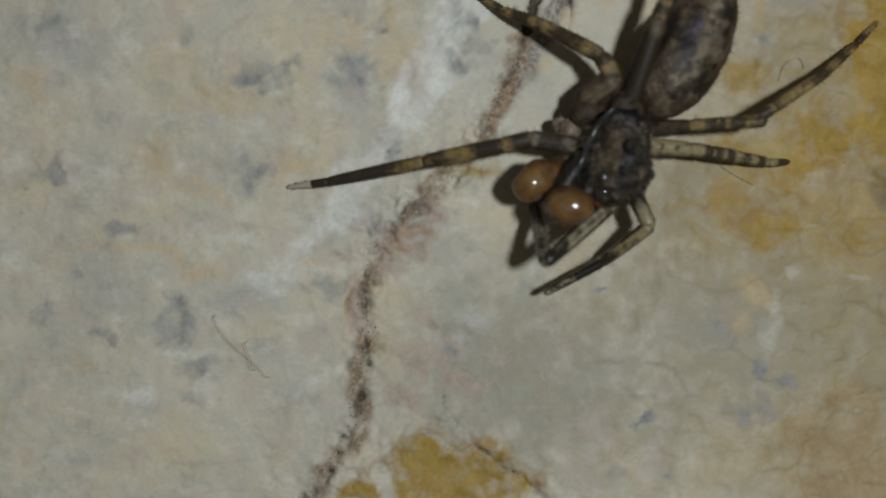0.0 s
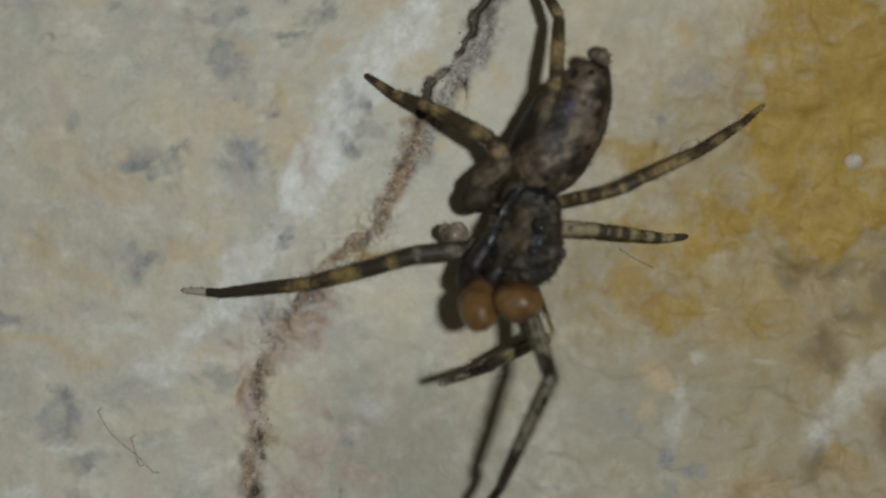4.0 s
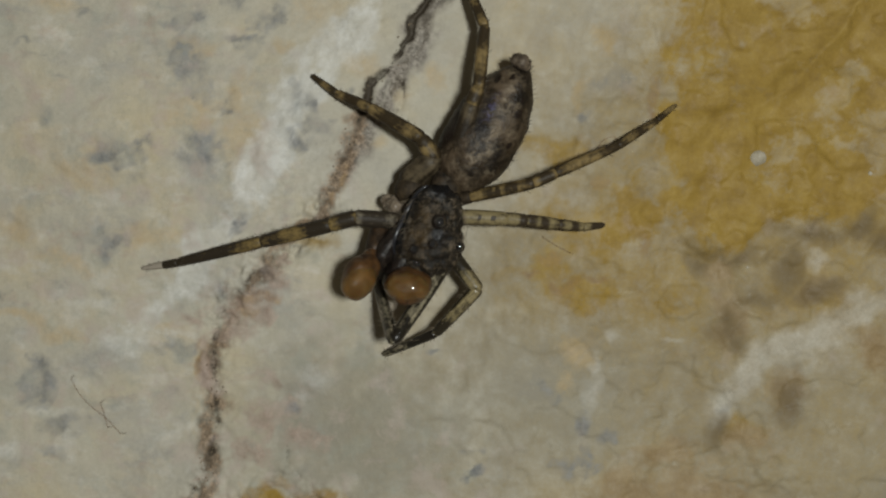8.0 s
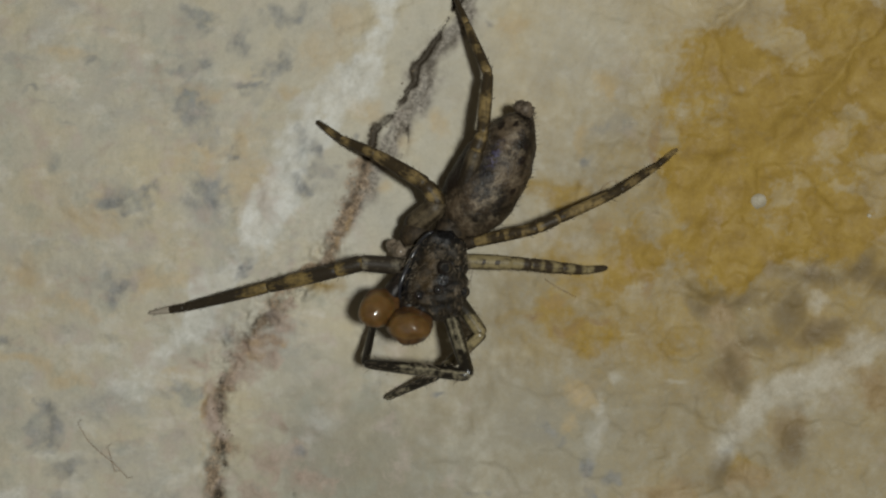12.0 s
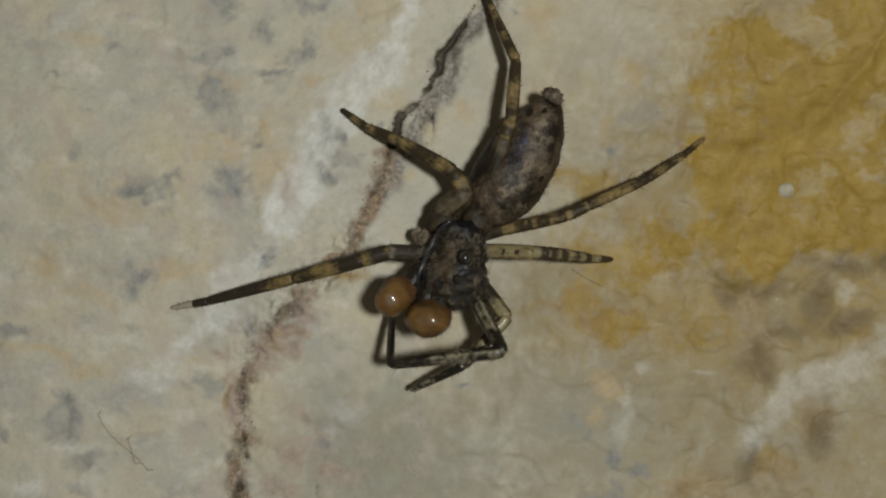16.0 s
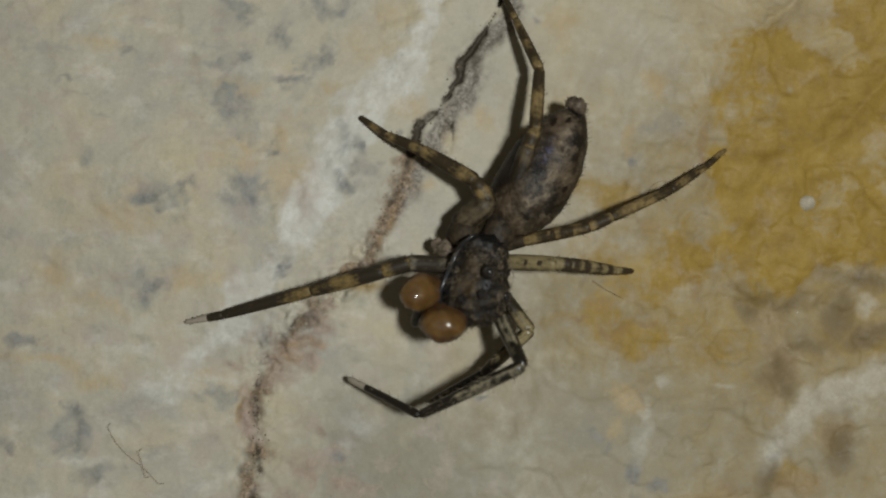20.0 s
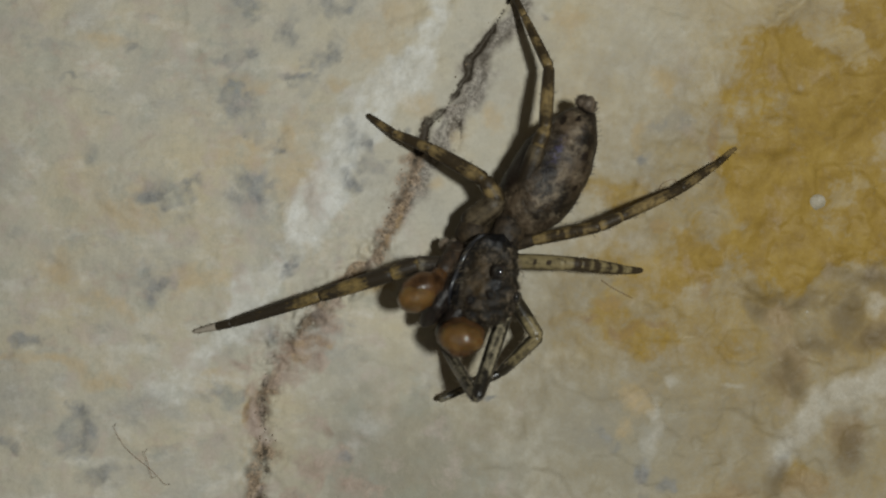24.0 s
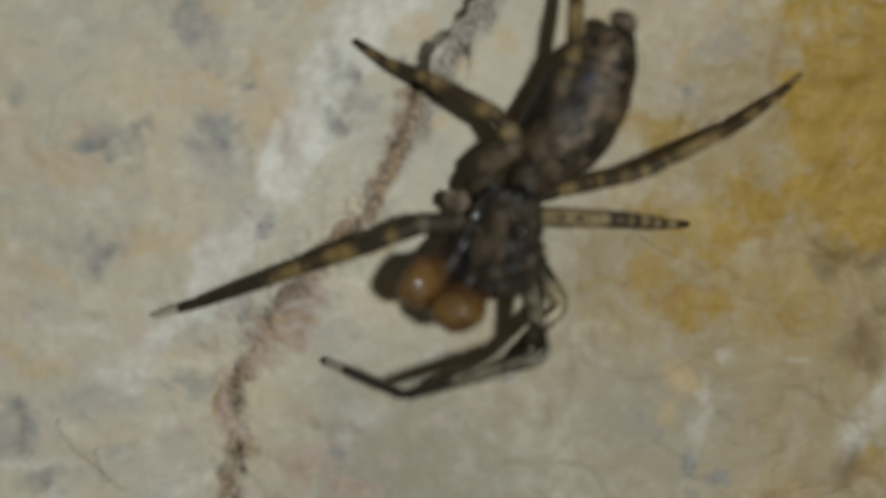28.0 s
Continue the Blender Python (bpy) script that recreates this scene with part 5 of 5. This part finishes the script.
# seconds, centres of the two palp bulbs
PALPS = [
    (0, (-3.15, -2.5, -1.87), (-2.01, -3.9, -2.66)),
    (0.5, (-3.43, -2.5, -1.2), (-1.94, -3.9, -3)),
    (1, (-3.37, -2.5, -1.19), (-1.51, -3.9, -3.07)),
    (1.5, (-3.22, -2.5, -1.2), (-1.47, -3.9, -3.16)),
    (2, (-2.61, -3.5, -1.86), (-2.19, -3.9, -2.94)),
    (2.5, (-3.38, -3.5, -1.6), (-2.32, -3.9, -2.12)),
    (4.5, (-0.89, -3.5, -3.47), (0.41, -3.9, -3.64)),
    (4.8, (-1.54, -3.5, -3.42), (-0.48, -3.9, -4.01)),
    (5, (-1.27, -3.5, -3.07), (-0.39, -3.9, -4.02)),
    (5.1, (-1.17, -3.5, -3.18), (-0.12, -3.9, -3.9)),
    (5.4, (-1.6, -3.5, -3.07), (-0.21, -3.9, -3.6)),
    (5.5, (-0.88, -3.5, -2.17), (1.41, -3.9, -2.91)),
    (5.7, (-0.47, -3.5, -0.51), (0.51, -3.9, -2.06)),
    (6, (0.72, -3.9, -1.85), (0.74, -4, -3.35)),
    (6.5, (-2.25, -3.5, -2.31), (-0.45, -3.9, -3.23)),
    (7, (-1.84, -3.5, -2.86), (-1.11, -3.9, -3.63)),
    (7.5, (-1.93, -3.5, -2.43), (-1.28, -3.9, -3.2)),
    (8, (-3.05, -3.5, -2.77), (-1.22, -3.9, -2.93)),
    (8.5, (-3.42, -3.5, -1.81), (-1.3, -3.9, -2.98)),
    (9, (-3.01, -3.5, -1.31), (-1.12, -3.9, -2.89)),
    (9.5, (-3.18, -3.5, -1.18), (-1.19, -3.9, -2.9)),
    (10, (-3, -3.5, -1.31), (-0.97, -3.9, -2.96)),
    (10.5, (-3.57, -3.5, -1.65), (-0.97, -3.9, -2.96)),
    (11, (-2.62, -3.5, -1.89), (-1.27, -3.9, -2.82)),
    (11.5, (-2.67, -3.5, -2.26), (-1.27, -3.9, -2.8)),
    (12, (-2.62, -3.5, -2.1), (-1.38, -3.9, -2.73)),
    (12.5, (-2.15, -3.5, -1.56), (-1.54, -3.9, -2.61)),
    (14.5, (-3.53, -3.5, -1.97), (-2.14, -3.9, -2.55)),
    (15, (-3.13, -3.5, -1.87), (-1.9, -3.9, -2.69)),
    (15.5, (-2.45, -3.5, -1.41), (-2.02, -3.9, -2.44)),
    (16, (-3.02, -3.5, -2.13), (-1.74, -3.9, -2.9)),
    (16.5, (-3.66, -3.5, -1.84), (-1.78, -3.9, -2.86)),
    (17, (-3.53, -3.5, -1.57), (-1.48, -3.9, -3.15)),
    (17.5, (-3.65, -3.5, -1.85), (-1.56, -3.9, -3.05)),
    (18, (-3.54, -3.5, -1.46), (-1.31, -3.9, -3.19)),
    (18.5, (-2.99, -3.5, -2.05), (-1.69, -3.9, -2.87)),
    (19, (-3.57, -3.5, -1.65), (-2.32, -3.9, -2.65)),
    (19.5, (-3.3, -3.5, -1.82), (-2.74, -3.9, -3.04)),
    (20, (-2.9, -3.5, -1.54), (-2.02, -3.9, -2.65)),
    (20.5, (-2.53, -3.5, -1.73), (-2.11, -3.9, -2.49)),
    (21, (-3.56, -3.5, -1.48), (-2.39, -3.9, -2.42)),
    (21.5, (-2.83, -3.5, -1.91), (-1.32, -3.9, -3.27)),
    (23.5, (-3.29, -3.5, -1.56), (-1.7, -3.9, -3.2)),
    (24, (-3.31, -3.5, -1.64), (-1.7, -3.9, -3.14)),
    (24.5, (-3.01, -3.5, -2.24), (-1.98, -3.9, -3.16)),
    (25, (-3.31, -3.5, -2.39), (-1.67, -3.9, -3.13)),
    (25.5, (-3.16, -3.5, -2.12), (-1.75, -3.9, -2.99)),
    (26, (-3.07, -3.5, -2.17), (-1.77, -3.9, -2.85)),
    (26.4, (-3.06, -3.5, -2.41), (-1.66, -3.9, -3.03)),
    (26.7, (-2.49, -3.5, -1.93), (-1.32, -3.9, -2.48)),
    (27, (-2.91, -3.5, -2.31), (-2.13, -3.9, -2.95)),
    (27.5, (-3.2, -3.5, -2.33), (-2.26, -3.9, -2.89)),
    (28, (-3.27, -3.5, -2.3), (-2.21, -3.9, -3.02)),
]


def back_from(knee, hip, length):
    """The pose of a thigh that ends at the knee and comes from the hip."""
    knee, hip = Vector(knee), Vector(hip)
    return along(knee + (hip - knee).normalized() * length, knee)


# seconds, shift of the head (x, z) as the spider leans
LEAN = [(0, 0.15, -0.1), (2.5, 0.15, -0.1), (4.2, 0.95, 0.15), (5, 1.3, 0.0), (5.6, 0.9, 0.2), (7, 0.85, 0.2), (7.5, 0.38, 0.05), (8, 0, 0), (12.5, 0, 0), (14.5, -0.34, -0.05), (19.5, -0.34, -0.1), (20, -0.34, -0.22), (28, -0.34, -0.22)]
# seconds, shift of the abdomen (x, z)
SWAY = [(0, 0.62, -0.1), (2.5, 0.56, -0.1), (4.4, -0.1, 0), (7, -0.12, 0), (7.6, 0, 0), (28, 0, 0)]
# seconds, turn of the long left leg about its hip, degrees
SWING = [(0, 2.49), (1, 0.25), (2, -0.75), (2.5, -1), (7.2, -0), (12.5, -0), (14.5, -1), (16.5, -1.12), (17, -1.99), (21.5, -1.99), (23.5, -3.74), (25, -4.36), (27, -4.86), (28, -5.48)]
# other postures of the planted legs, joint by joint
DRAWN_IN = [(0.47, -1.6, -0.38), (2.08, -2.3, -0.42), (2.85, -2.2, -0.45), (3.95, -1.5, -0.59), (4.87, -0.8, -0.71), (5.77, -0.05, -0.75)]
STRADDLED = [(2.59, -1.7, 0.26), (4.63, -2.4, 0.36), (5.28, -2.4, 0.8), (7.41, -1.5, 2.11), (9.06, -0.6, 3.44), (10.02, -0.05, 4.37)]
SPLAYED = [Vector(p) + Vector((0.18, 0, -0.32)) * (0.4 + 0.12 * k) for k, p in enumerate(STANDING["R3"])]
SAGGING = [(-1.53, -1.8, -1.25), (-3.43, -2.2, -1.45), (-4.41, -2.1, -1.75), (-6.98, -1.4, -2.39), (-10.49, -0.5, -2.65), (-12.08, -0.05, -2.45)]
JOINTS = ("leg", "patella", "tibia", "metatarsus", "tarsus")


def posture(way, k):
    """The pose of joint k of a leg in a posture: of the thigh in the spider's space, of the others in the thigh's."""
    thigh = at(along(way[0], way[1]))
    return thigh if k == 0 else thigh.inverted() @ at(along(way[k], way[k + 1]))


# seconds, roll of the far palp: its shell turns outwards while the front leg is drawn through the jaws, degrees
ROLL = [(0, 20), (0.5, 80), (1.5, 80), (2, 10), (2.5, 0), (7.5, 0), (8, 50), (8.5, 125), (10.5, 125), (11, 50), (11.5, 0), (14.5, 0), (15.5, 0), (16, 20), (16.5, 80), (18, 80), (18.5, 20), (19, 0), (21.5, 0), (23.5, 75), (24, 75), (24.5, 20), (28, 20)]


def roll_at(t):
    return float(np.interp(t, [r[0] for r in ROLL], [r[1] for r in ROLL]))


def motions():
    walk(carapace, [(t, at(Matrix.Translation(Vector((x, 0, z)) * MM))) for t, x, z in LEAN])
    walk(belly, [(t, at(Matrix.Translation(Vector((x, 0, z)) * MM))) for t, x, z in SWAY])
    hip = at(Matrix.Translation(Vector(STANDING["L2"][0]) * MM))
    for k, name in enumerate(JOINTS):
        r3, r4, l2 = (posture(STANDING[key], k) for key in ("R3", "R4", "L2"))
        drawn, straddled, splayed, sag = (posture(way, k) for way in (DRAWN_IN, STRADDLED, SPLAYED, SAGGING))
        walk(legs["R3"][name], [(0, splayed), (2.6, splayed), (4.3, r3), (12.6, r3), (14.2, drawn), (28, drawn)])
        walk(legs["R4"][name], [(0, straddled), (2.6, straddled), (4.3, r4), (28, r4)])
        if k:
            walk(legs["L2"][name], [(0, l2), (2.6, l2), (4.5, sag), (6.6, sag), (7.2, l2), (28, l2)])
        else:
            rows = [(t, hip @ pose(0, 0, 0, 0, turn, 0) @ hip.inverted() @ l2) for t, turn in SWING]
            walk(legs["L2"][name], [r for r in rows if r[0] < 3] + [(4.5, sag), (6.6, sag)] + [r for r in rows if r[0] > 7])
    walk(front_femur, [(t, at(back_from(k, COXA_FRONT, 3.9))) for t, k, a, p in FRONT_LEG])
    walk(front_tibia, [(t, at(along(k, a))) for t, k, a, p in FRONT_LEG])
    walk(front_tarsus, [(t, at(along(a, p))) for t, k, a, p in FRONT_LEG])
    walk(second_femur, [(t, at(back_from(k, COXA_SECOND, 2.2))) for t, k, a, p in SECOND_LEG])
    walk(second_tibia, [(t, at(along(k, a))) for t, k, a, p in SECOND_LEG])
    walk(second_tarsus, [(t, at(along(a, p))) for t, k, a, p in SECOND_LEG])
    root = HEAD + Vector((-0.4, 0.2, -1.0))
    walk(palp_far, [(t, at(along(a, root + Vector((-0.5, 0, 0.8))) @ pose(0, 0, 0, roll_at(t), 0, 0))) for t, a, b in PALPS])
    walk(palp_near, [(t, at(along(b, Vector(b) + Vector((0.05, 1.4, 1.2))))) for t, a, b in PALPS])


motions()
